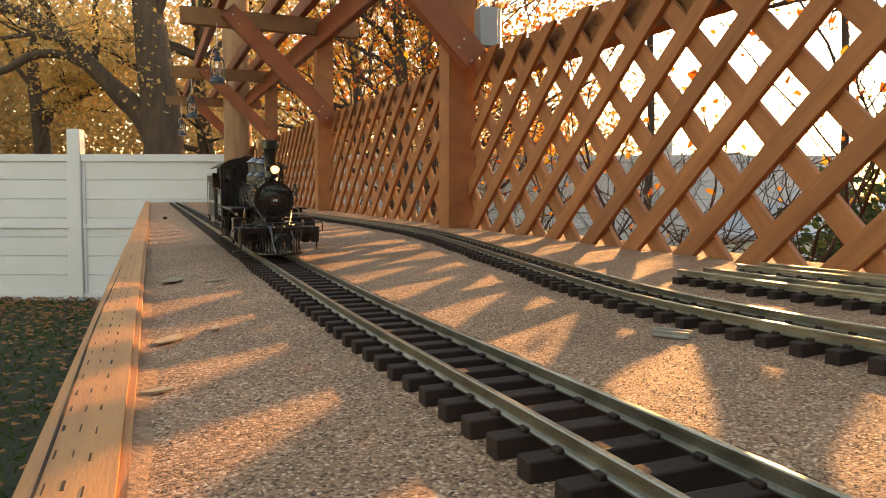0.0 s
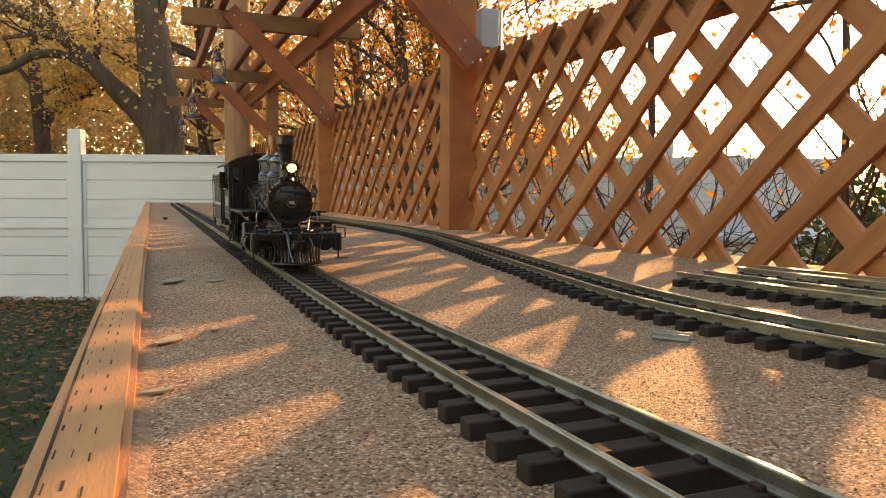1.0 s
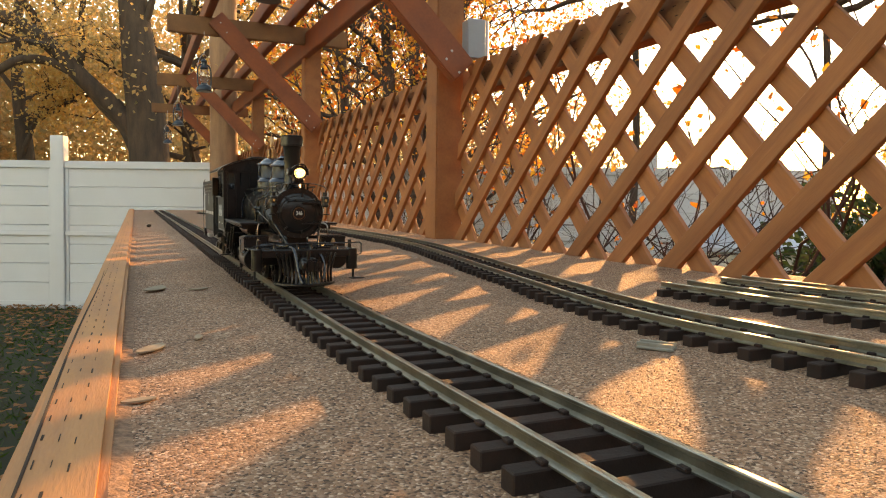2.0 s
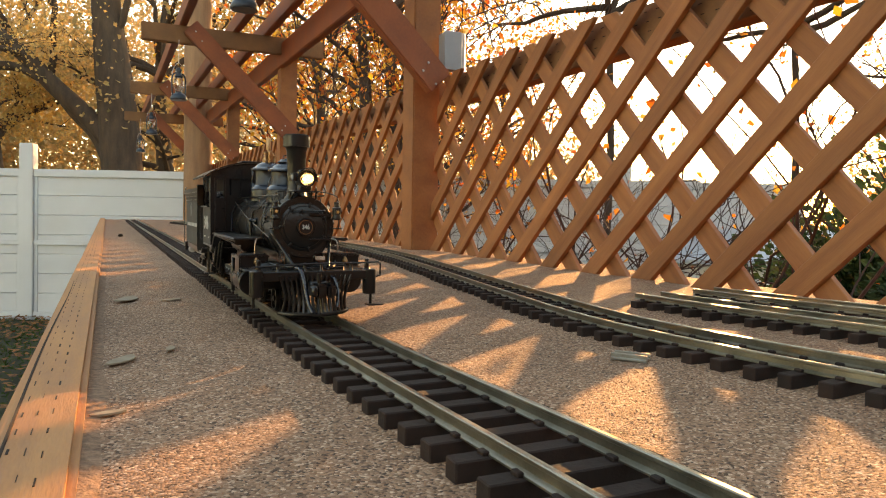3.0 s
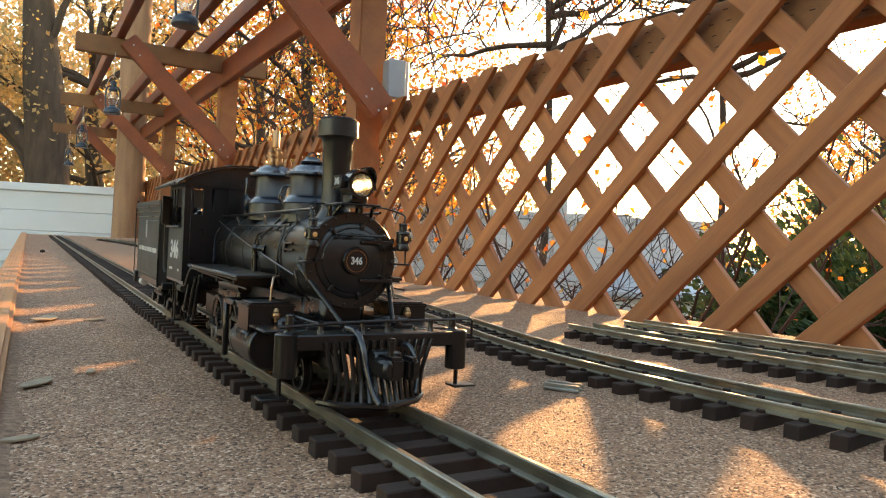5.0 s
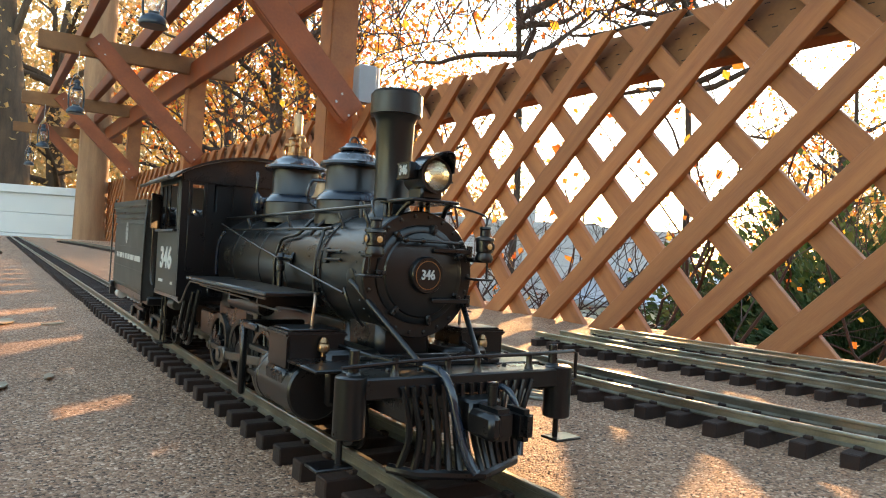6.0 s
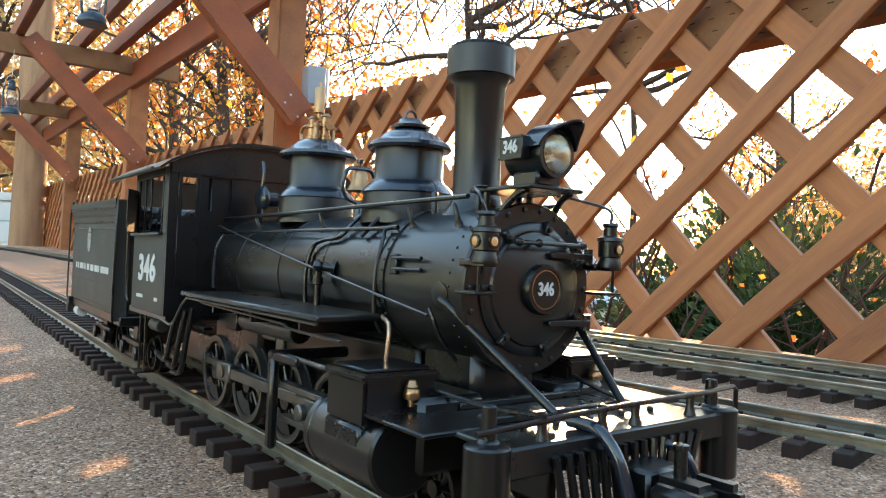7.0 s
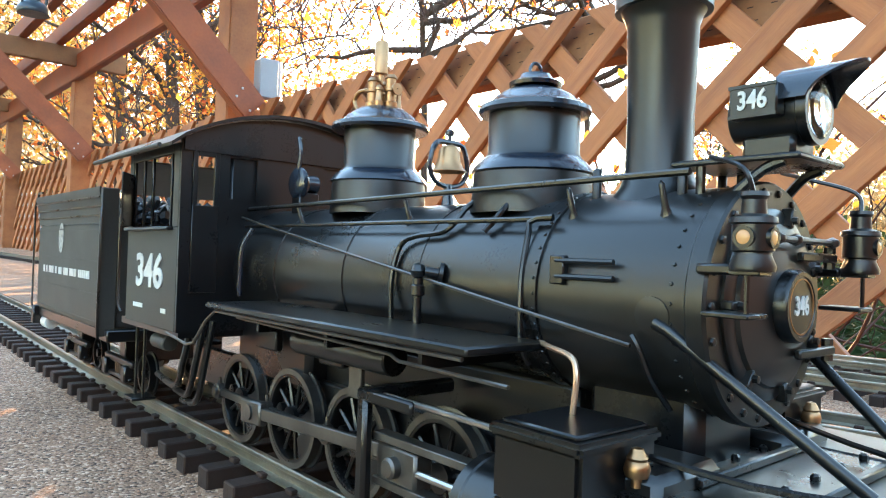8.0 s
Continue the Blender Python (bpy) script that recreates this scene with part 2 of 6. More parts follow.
def tube(bm, points, radii, seg=8, smooth_steps=0):
    """A round pipe through points; radii one number or one a point."""
    pts = [Vector(p) for p in points]
    if smooth_steps:
        fine = []
        for i in range(len(pts) - 1):
            a, b, c, d = pts[max(0, i - 1)], pts[i], pts[i + 1], pts[min(len(pts) - 1, i + 2)]
            for k in range(smooth_steps):
                t = k / smooth_steps
                fine.append(0.5 * (2 * b + (c - a) * t + (2 * a - 5 * b + 4 * c - d) * t * t + (3 * b - a - 3 * c + d) * t ** 3))
        pts = fine + [pts[-1]]
    n = len(pts)
    rr = [radii] * n if isinstance(radii, (int, float)) else [float(np.interp(i / (n - 1), np.linspace(0, 1, len(radii)), radii)) for i in range(n)]
    up = Vector((0.3, 0.5, 0.81))
    rings = []
    for i, p in enumerate(pts):
        d = (pts[min(i + 1, n - 1)] - pts[max(i - 1, 0)]).normalized()
        a = d.cross(up)
        if a.length < 0.05:
            a = d.cross(Vector((1, 0, 0)))
        a.normalize()
        b = d.cross(a).normalized()
        up = a.cross(d)
        rings.append([bm.verts.new(p + rr[i] * (math.cos(2 * math.pi * k / seg) * a + math.sin(2 * math.pi * k / seg) * b)) for k in range(seg)])
    for a, b in zip(rings, rings[1:]):
        for k in range(seg):
            bm.faces.new((a[k], a[(k + 1) % seg], b[(k + 1) % seg], b[k]))
    bm.faces.new(rings[0][::-1])
    bm.faces.new(rings[-1])
    return bm


def prism(bm, outline, depth, m=None):
    """Extrudes a flat outline of (x, y) by depth along z."""
    m = m or Matrix()
    a = [bm.verts.new(m @ Vector((x, y, 0))) for x, y in outline]
    b = [bm.verts.new(m @ Vector((x, y, depth))) for x, y in outline]
    k = len(a)
    bm.faces.new(a[::-1])
    bm.faces.new(b)
    for i in range(k):
        bm.faces.new((a[i], a[(i + 1) % k], b[(i + 1) % k], b[i]))
    return bm


def clipped(poly, y0, y1, z0, z1):
    """A convex outline cut to a rectangle."""
    for axis, lim, sign in ((0, y0, 1), (0, y1, -1), (1, z0, 1), (1, z1, -1)):
        out = []
        for i in range(len(poly)):
            a, b = poly[i], poly[(i + 1) % len(poly)]
            da, db = sign * (a[axis] - lim), sign * (b[axis] - lim)
            if da >= 0:
                out.append(a)
            if (da >= 0) != (db >= 0):
                t = da / (da - db)
                out.append((a[0] + t * (b[0] - a[0]), a[1] + t * (b[1] - a[1])))
        poly = out
        if len(poly) < 3:
            return []
    return poly


def flecks(name, places, size, material, seed, fold=0.25, aspect=0.7, lying=False):
    """Many small leaf blades as one mesh, two triangles folded along the middle."""
    rng = np.random.default_rng(seed)
    p = np.asarray(places, float)
    n = len(p)
    d = rng.normal(size=(n, 3))
    if lying:
        d[:, 2] *= 0.15
    d /= np.linalg.norm(d, axis=1)[:, None]
    e = np.cross(d, rng.normal(size=(n, 3)) if not lying else np.tile((0.05, 0.1, 1.0), (n, 1)))
    e /= np.linalg.norm(e, axis=1)[:, None] + 1e-9
    nn = np.cross(d, e)
    s = (size * rng.uniform(0.6, 1.3, n))[:, None]
    v = np.stack([p - d * s * 0.5, p + e * s * aspect * 0.5 + nn * s * fold * 0.5, p + d * s * 0.5, p - e * s * aspect * 0.5 + nn * s * fold * 0.5], 1).reshape(-1, 3)
    f = np.arange(4 * n).reshape(n, 4)
    me = bpy.data.meshes.new(name)
    me.from_pydata(v.tolist(), [], f.tolist())
    me.materials.append(material)
    return me


def down(x, y):
    """Height of the level lawn, which the layout's surface climbs away from."""
    return -0.97 - 0.0345 * (0.383 * x + 0.924 * y)


PLUMB = Matrix.Rotation(radians(-1.98), 4, Vector((0.924, -0.383, 0)))


def rise(y):
    """The roadbed climbs a little towards its near end."""
    t = min(1.0, max(0.0, (0.68 - y) / 0.62))
    return 0.008 * t * t * (3 - 2 * t)


def bed(x, y):
    """Height of the crushed stone."""
    return rise(y) + 0.0022 * noise.noise(Vector((x * 6, y * 6, 0))) + 0.0012 * noise.noise(Vector((x * 22, y * 22, 3)))


# ---- large structure ----
def build_lawn():
    bm = bmesh.new()
    n = 60
    lim = [-60 + 160 * (i / n) for i in range(n + 1)]
    grid = [[bm.verts.new((x, y, down(x, y) + 0.03 * noise.noise(Vector((x, y, 0))))) for y in lim] for x in lim]
    for i in range(n):
        for j in range(n):
            bm.faces.new((grid[i][j], grid[i + 1][j], grid[i + 1][j + 1], grid[i][j + 1]))
    ground = part("ground", bm, LAWN)
    tagged(ground, "dark green shaded lawn strewn with fallen leaves", "lawn", kind="structure")
    rng = np.random.default_rng(4)
    xy = np.column_stack([rng.uniform(-5.5, 0.5, 26000), rng.uniform(0.6, 10.5, 26000)])
    pl = [(x, y, down(x, y) + 0.03 * noise.noise(Vector((x, y, 0))) + 0.02) for x, y in xy]
    tagged(part("grass", flecks("grass", pl, 0.055, GRASS, 5, aspect=0.18), None), "short green lawn grass blades", "grass", kind="stuff")
    xy = np.column_stack([rng.uniform(-5.5, 0.5, 5200), 10.2 - 8 * rng.random(5200) ** 2.2])
    pl = [(x, y, down(x, y) + 0.05) for x, y in xy]
    tagged(part("fallen_leaves", flecks("fallen_leaves", pl, 0.07, FALLEN, 6, lying=True), None), "dry brown leaves fallen on the lawn", "leaves", kind="stuff")


def build_bed():
    bm = bmesh.new()
    xs = [-0.012 + 1.05 * i / 75 for i in range(76)]
    ys = list(np.concatenate([np.linspace(-0.8, 1.6, 170), np.linspace(1.62, 6.6, 130)]))
    grid = [[bm.verts.new((x, y, bed(x, y))) for y in ys] for x in xs]
    for i in range(len(xs) - 1):
        for j in range(len(ys) - 1):
            bm.faces.new((grid[i][j], grid[i + 1][j], grid[i + 1][j + 1], grid[i][j + 1]))
    for f in bm.faces:
        f.smooth = True
    slab = part("roadbed", bm, GRAVEL)
    tagged(slab, "raised bed of tan crushed granite under the tracks", "gravel", kind="structure")
    # pale fines washed up against the edging board
    bm = bmesh.new()
    ys2 = np.linspace(-0.3, 2.2, 220)
    strip = [[bm.verts.new((-0.012 + w * (0.009 + 0.006 * noise.noise(Vector((y * 9, 5, 0)))), y, bed(0, y) + 0.0016 * (1 - w) ** 0.7 + 0.0004)) for w in (0, 0.4, 0.75, 1.0)] for y in ys2]
    for r0, r1 in zip(strip, strip[1:]):
        for k in range(3):
            bm.faces.new((r0[k], r0[k + 1], r1[k + 1], r1[k]))
    fines = part("fines", bm, shade("pale_fines", (0.40, 0.24, 0.15), (0.12, 0.065, 0.04), 0.9, scale=220, bump=1.0, fine=700))
    tagged(fines, "pale washed fines along the edging board", "gravel", kind="stuff")
    # loose chips, many in the near part
    rng = np.random.default_rng(8)
    n = 42000
    y = 0.02 + 1.5 * rng.random(n) ** 1.6
    x = -0.008 + 0.9 * rng.random(n)
    z = np.array([bed(a, b) for a, b in zip(x, y)])
    s = rng.uniform(0.0005, 0.0010, n)
    base = np.array([(1, 0, 0), (-1, 0, 0), (0, 1, 0), (0, -1, 0), (0, 0, 1), (0, 0, -1)], float)
    faces = np.array([(0, 2, 4), (2, 1, 4), (1, 3, 4), (3, 0, 4), (2, 0, 5), (1, 2, 5), (3, 1, 5), (0, 3, 5)])
    v = base[None] * s[:, None, None] * rng.uniform(0.55, 1.25, (n, 6, 1))
    a = rng.uniform(0, 6.283, n)
    ca, sa = np.cos(a)[:, None], np.sin(a)[:, None]
    v = np.stack([v[..., 0] * ca - v[..., 1] * sa, v[..., 0] * sa + v[..., 1] * ca, v[..., 2] + 0.35 * v[..., 0]], -1)
    v[..., 2] *= 0.7
    v += np.stack([x, y, z], -1)[:, None]
    me = bpy.data.meshes.new("stone_chips")
    me.from_pydata(v.reshape(-1, 3).tolist(), [], (faces[None] + 6 * np.arange(n)[:, None, None]).reshape(-1, 3).tolist())
    me.materials.append(CHIP)
    tagged(part("stone_chips", me, None), "loose tan and brown granite chips", "gravel", kind="stuff")


def build_edge():
    """The treated board on edge that holds the stone, in two lengths with incision slits."""
    for y0, y1, z in ((-0.8, 1.545, 0.012), (1.551, 6.6, 0.010)):
        edge = thing("edge_board", "orange-brown treated board holding the crushed stone, with incised slits", "board", "edging boards", kind="structure")
        bm = bmesh.new()
        box(bm, -0.052, -0.012, y0, y1, -0.22, z, 0.004, seg=2)
        for v in bm.verts:
            v.co.x += 0.0012 * noise.noise(Vector((v.co.y * 9, v.co.z * 20, 1)))
        part("board", bm, EDGE, edge)
        bm = bmesh.new()
        rng = random.Random(3)
        for k, xc in enumerate((-0.041, -0.034, -0.027)):
            y = max(y0 + 0.05, 0.05) + 0.011 * k
            while y < min(y1 - 0.02, 3.5):
                w = rng.uniform(0.0002, 0.0004)
                ln = rng.uniform(0.007, 0.011)
                box(bm, xc - w + 0.001 * (rng.random() - 0.5), xc + w, y, y + ln, z - 0.001, z + 0.0003)
                y += 0.033 * rng.uniform(0.85, 1.15)
        if y0 < 0:
            tube(bm, [(-0.0445 + 0.0012 * math.sin(q * 9), 0.05 + q * 1.1, z - 0.0002) for q in np.linspace(0, 1, 24)], [0.0006, 0.0011, 0.0009, 0.0005], 5)
        part("slits", bm, SLIT, edge, "dark incision slits and a drying crack", smooth=False)["kind"] = "stuff"
    under = part("frame_board", boxed(-0.05, 1.03, -0.8, 6.6, -0.22, -0.012, 0.004), TREATED)
    tagged(under, "treated lumber platform below the stone bed", "platform", kind="structure")
    for x in (0.0, 0.9):
        for y in (0.3, 2.1, 3.9, 5.7):
            h = -0.22 - down(x, y)
            leg = part("platform_post", boxed(x - 0.0445, x + 0.0445, y - 0.0445, y + 0.0445, -h / 2, h / 2 + 0.0, 0.003), TREATED, m=Matrix.Translation((0, 0, -0.22 - h / 2)))
            tagged(leg, "treated square post carrying the raised platform", "post", "platform posts")


# ---- tracks ----
TIE_TOP, RAIL_TOP = 0.0092, 0.0175
RAIL_FORM = [(-0.0035, 0), (0.0035, 0), (0.0035, 0.0009), (0.0007, 0.0021), (0.0007, 0.0055), (0.0018, 0.0063), (0.0018, 0.0078),
             (0.0012, 0.0084), (-0.0012, 0.0084), (-0.0018, 0.0078), (-0.0018, 0.0063), (-0.0007, 0.0055), (-0.0007, 0.0021), (-0.0035, 0.0009)]


def eased(stations, step=0.01):
    """A smooth line through (y, x) stations, as points at even steps."""
    ys = [s[0] for s in stations]
    grid = np.arange(ys[0], ys[-1], step)
    xs = np.interp(grid, ys, [s[1] for s in stations])
    k = 9
    padded = np.concatenate([np.full(k, xs[0]) + (xs[1] - xs[0]) * np.arange(-k, 0), xs, np.full(k, xs[-1]) + (xs[-1] - xs[-2]) * np.arange(1, k + 1)])
    kern = np.hanning(2 * k + 3)[1:-1]
    xs = np.convolve(padded, kern / kern.sum(), "valid")
    return np.column_stack([xs, grid])


def tie_mesh():
    bm = bmesh.new()
    box(bm, -0.045, 0.045, -0.0056, 0.0056, -0.004, TIE_TOP, 0.0007)
    for s in (-1, 1):
        for side in (-1, 1):
            x = s * 0.0242 + side * 0.0046
            box(bm, x - 0.0018, x + 0.0018, -0.0030, 0.0030, TIE_TOP - 0.0003, TIE_TOP + 0.0022, 0.0006)
    return mesh_of(bm, "tie", TIE)


TIE_SHAPE = tie_mesh()


def build_track(stations, label, start=0.006):
    line = eased(stations)
    track = thing("railway_track", label, "track", "model railway tracks")
    d = np.gradient(line, axis=0)
    d /= np.linalg.norm(d, axis=1)[:, None]
    nrm = np.column_stack([d[:, 1], -d[:, 0]])
    for side in (-1, 1):
        bm = bmesh.new()
        rings = []
        for (x, y), (nx, ny) in zip(line, nrm):
            ring = []
            for u, w in RAIL_FORM:
                o = side * 0.02425 + u
                ring.append(bm.verts.new((x + nx * o, y + ny * o, rise(y) + RAIL_TOP - 0.0084 + w)))
            rings.append(ring)
        for a, b in zip(rings, rings[1:]):
            for k in range(len(a)):
                f = bm.faces.new((a[k], a[(k + 1) % len(a)], b[(k + 1) % len(a)], b[k]))
        bm.faces.new(rings[0])
        bm.faces.new(rings[-1][::-1])
        part("rail", bm, RAIL, track, "dull brass rail with a worn bright head")
    run = np.concatenate([[0], np.cumsum(np.linalg.norm(np.diff(line, axis=0), axis=1))])
    s, k = start, 0
    rng = random.Random(5)
    while s < run[-1] - 0.004 and k < 300:
        x, y = np.interp(s, run, line[:, 0]), np.interp(s, run, line[:, 1])
        dx, dy = np.interp(s, run, d[:, 0]), np.interp(s, run, d[:, 1])
        part("tie", TIE_SHAPE, None, track, m=pose(x, y, rise(y), 0, 0, -math.degrees(math.atan2(dx, dy)) + rng.uniform(-0.8, 0.8)))
        s += 0.0287
        k += 1
    return track


MAIN_X = 0.181


def build_tracks():
    build_track([(-0.5, MAIN_X), (5.9, MAIN_X - 0.008)], "straight main track with dark brown ties and brass rails", 0.0237)
    build_track([(-0.4, 0.62), (0.0, 0.53), (0.1, 0.508), (0.2, 0.488), (0.30, 0.473), (0.42, 0.466), (0.54, 0.468), (0.645, 0.481), (0.78, 0.504),
                 (0.97, 0.537), (1.23, 0.585), (1.55, 0.640), (1.8, 0.660), (2.07, 0.662), (2.35, 0.652), (2.8, 0.63), (3.6, 0.58), (4.6, 0.52), (5.3, 0.44)],
                "curving second track with dark brown ties and brass rails")
    build_track([(-0.4, 0.72), (0.2, 0.708), (0.38, 0.698), (0.52, 0.685), (0.745, 0.667)], "short siding track ending beside the lattice")
    build_track([(-0.4, 0.855), (0.2, 0.848), (0.44, 0.836), (0.54, 0.822), (0.765, 0.79)], "short siding track close against the lattice")
    bm = bmesh.new()
    for o in (-0.0055, 0.0055):
        box(bm, -0.0148, 0.0148, o - 0.0028, o + 0.0028, 0.0, 0.0024, 0.0006)
        box(bm, -0.0148, 0.0148, o - 0.0009, o + 0.0009, 0.002, 0.0056, 0.0004)
    plate = part("rail_joiner", bm, shade("dull_zinc", (0.34, 0.33, 0.29), (0.24, 0.23, 0.20), 0.45, 0.7), m=pose(0.389, 0.450, bed(0.389, 0.45) + 0.0008, 0, 0, -54))
    tagged(plate, "loose dull metal rail joiner lying on the crushed stone", "rail joiner")
    bm = bmesh.new()
    lathe(bm, [(0, 0), (0.008, 0.002), (0.010, 0.006), (0.006, 0.011), (0, 0.012)], 7)
    stone = part("pebble", bm, SLIT, m=pose(0.047, 2.975, bed(0.05, 2.97), 0, 0, 20))
    tagged(stone, "single dark pebble lying on the crushed stone", "pebble")
    for x, y, a, s in ((0.022, 0.985, 70, 0.032), (0.075, 0.972, 40, 0.016), (0.010, 0.60, 62, 0.020), (0.048, 0.635, 80, 0.011), (0.0, 0.44, 20, 0.010)):
        bm = bmesh.new()
        outline = [(s * math.cos(q) * (1 + 0.15 * math.sin(3 * q)), 0.3 * s * math.sin(q)) for q in np.linspace(0, 2 * math.pi, 14, endpoint=False)]
        prism(bm, outline, 0.0012)
        for v in bm.verts:
            v.co.z += 0.15 * abs(v.co.y) + 2.0 * v.co.x ** 2
        leaf = part("dry_leaf", bm, shade("dry_leaf", (0.36, 0.29, 0.20), (0.24, 0.18, 0.12), 0.8, scale=60), m=pose(x, y, bed(x, y) + 0.001, 3, 2, a))
        tagged(leaf, "dry curled grey-brown leaf lying on the crushed stone", "leaf", "dry leaves on the stone")


# ---- lattice, posts and pergola ----
LAT_X = 0.907


def build_lattice(y0, y1, z0=-0.012, z1=0.540):
    screen = thing("lattice_panel", "orange-brown stained wooden lattice screen of crossed slats", "lattice", "lattice panels")
    pitch, w, th, slope = 0.1556, 0.0375, 0.0120, LAT_SLOPE
    screen.matrix_basis = Matrix.Translation((LAT_X, 0, 0)) @ pose(0, 0, 0, 0, 2.8) @ Matrix.Translation((-LAT_X, 0, 0))      # leans out a little
    half = 0.5 * w * math.hypot(1, slope) / slope      # half the slat's width along y
    for layer, sgn in ((0, -1), (1, 1)):
        k0 = int((y0 - 2) / pitch) - 8
        for k in range(k0, k0 + int((y1 - y0) / pitch) + 26):
            yb = LAT_START[layer] + k * pitch          # y at which the slat's axis meets z = 0
            dz = z1 - z0
            poly = [(yb - half + sgn * z0 / slope, z0), (yb + half + sgn * z0 / slope, z0), (yb + half + sgn * z1 / slope, z1), (yb - half + sgn * z1 / slope, z1)]
            poly = clipped(poly, y0, y1, z0, z1)
            if len(poly) < 3:
                continue
            cy, cz = sum(p[0] for p in poly) / len(poly), sum(p[1] for p in poly) / len(poly)
            bm = bmesh.new()
            ang = math.atan2(slope, sgn)
            ca, sa = math.cos(ang), math.sin(ang)
            # the slat's length runs along local x
            loc = [((p[0] - cy) * ca + (p[1] - cz) * sa, -(p[0] - cy) * sa + (p[1] - cz) * ca) for p in poly]
            prism(bm, loc, th)
            bmesh.ops.bevel(bm, geom=bm.edges[:], offset=0.0012, segments=1, affect="EDGES")
            x = LAT_X + layer * (th + 0.0006)
            m = Matrix(((0, 0, 1, x), (ca, -sa, 0, cy), (sa, ca, 0, cz), (0, 0, 0, 1)))
            part("slat", bm, SLAT_WOOD, screen, m=m, smooth=False)
    rail = boxed(LAT_X + 0.037, LAT_X + 0.075, y0, y1, 0.455, 0.543, 0.003)
    part("top_rail", rail, TREATED, screen, "brown treated rail with incised slits behind the slats")
    bm = bmesh.new()
    rng = random.Random(11)
    y = y0 + 0.02
    while y < y1 - 0.02:
        for r in range(4):
            box(bm, LAT_X + 0.0366, LAT_X + 0.0374, y + 0.008 * r, y + 0.008 * r + 0.009, 0.466 + 0.02 * r, 0.4675 + 0.02 * r)
        y += 0.034
    part("slits", bm, SLIT, screen, smooth=False)["kind"] = "stuff"


SLAT_WOOD = shade("lattice_cedar", (0.385, 0.148, 0.054), (0.23, 0.078, 0.028), 0.62, scale=18, stretch=(0.25, 3, 3), bump=0.45, fine=220, spread=0.13)
LAT_START = (1.0326, 0.6403)
LAT_SLOPE = 0.966


def timber(name, p, q, w, h, material, parent, label=""):
    """A squared timber from p to q, w across and h deep (its depth as upright as can be)."""
    p, q = Vector(p), Vector(q)
    d = (q - p).normalized()
    up = Vector((0, 0, 1)) if abs(d.z) < 0.95 else Vector((0, 1, 0))
    side = d.cross(up).normalized()
    up = side.cross(d)
    c = (p + q) / 2
    m = Matrix(((d.x, side.x, up.x, c.x), (d.y, side.y, up.y, c.y), (d.z, side.z, up.z, c.z), (0, 0, 0, 1)))
    ln = (q - p).length
    return part(name, boxed(-ln / 2, ln / 2, -w / 2, w / 2, -h / 2, h / 2, 0.004, seg=2), material, parent, label, m)


def build_pergola():
    frame_thing = thing("pergola", "red-brown stained timber pergola with braced posts and cross beams", "pergola")
    for y in (0.085, 2.0, 3.85, 5.70, 7.55):
        bm = boxed(-0.0445, 0.0445, -0.0445, 0.0445, -1.05, 0.945, 0.004, seg=2)
        part("post", bm, STAIN, frame_thing, m=Matrix.Translation((0.8945, y + 0.0445, 0)) @ PLUMB)
        yb = y - 0.021
        timber("cross_beam", (0.16, yb, 0.987), (1.08, yb, 0.987), 0.038, 0.089, TREATED, frame_thing, "brown treated cross beam with weathered end")
        timber("brace", (0.905, yb - 0.039, 0.505), (0.385, yb - 0.039, 1.025), 0.038, 0.089, STAIN_BEAM, frame_thing, "red-brown diagonal knee brace")
        for bx, bz in ((0.887, 0.50), (0.862, 0.56), (0.845, 0.535), (0.44, 0.955), (0.41, 1.0)):
            part("screw", lathe(bmesh.new(), [(0.004, 0), (0.0035, 0.002), (0, 0.0026)], 8, pose(bx, yb - 0.058, bz, 90)), STEEL, frame_thing, "round steel screw head")
    timber("wall_beam", (0.868, -0.5, 0.945), (0.868, 8.2, 0.945), 0.038, 0.12, STAIN_BEAM, frame_thing)
    for x in (0.355, 0.62, 0.775):
        timber("purlin", (x, -0.5, 1.072), (x, 8.2, 1.072), 0.038, 0.078, STAIN_BEAM, frame_thing)
    for y0, y1 in ((0.178, 1.998), (2.092, 3.848), (3.942, 5.698), (5.792, 7.548)):
        build_lattice(y0, y1)
    bm = bmesh.new()
    box(bm, 0.930, 0.985, 1.955, 1.999, 0.555, 0.668, 0.003, seg=2)
    unit = thing("junction_box", "grey metal electrical junction box screwed to a post", "electrical box")
    part("box_body", bm, BOX_GREY, unit)
    part("cover", boxed(0.928, 0.987, 1.949, 1.955, 0.553, 0.670, 0.002), BOX_GREY, unit)
    bm = bmesh.new()
    rod(bm, (1.000, 1.975, 0.50), (1.000, 1.975, 0.672), 0.010, 12)
    part("conduit", bm, VINYL, unit, "white plastic conduit")


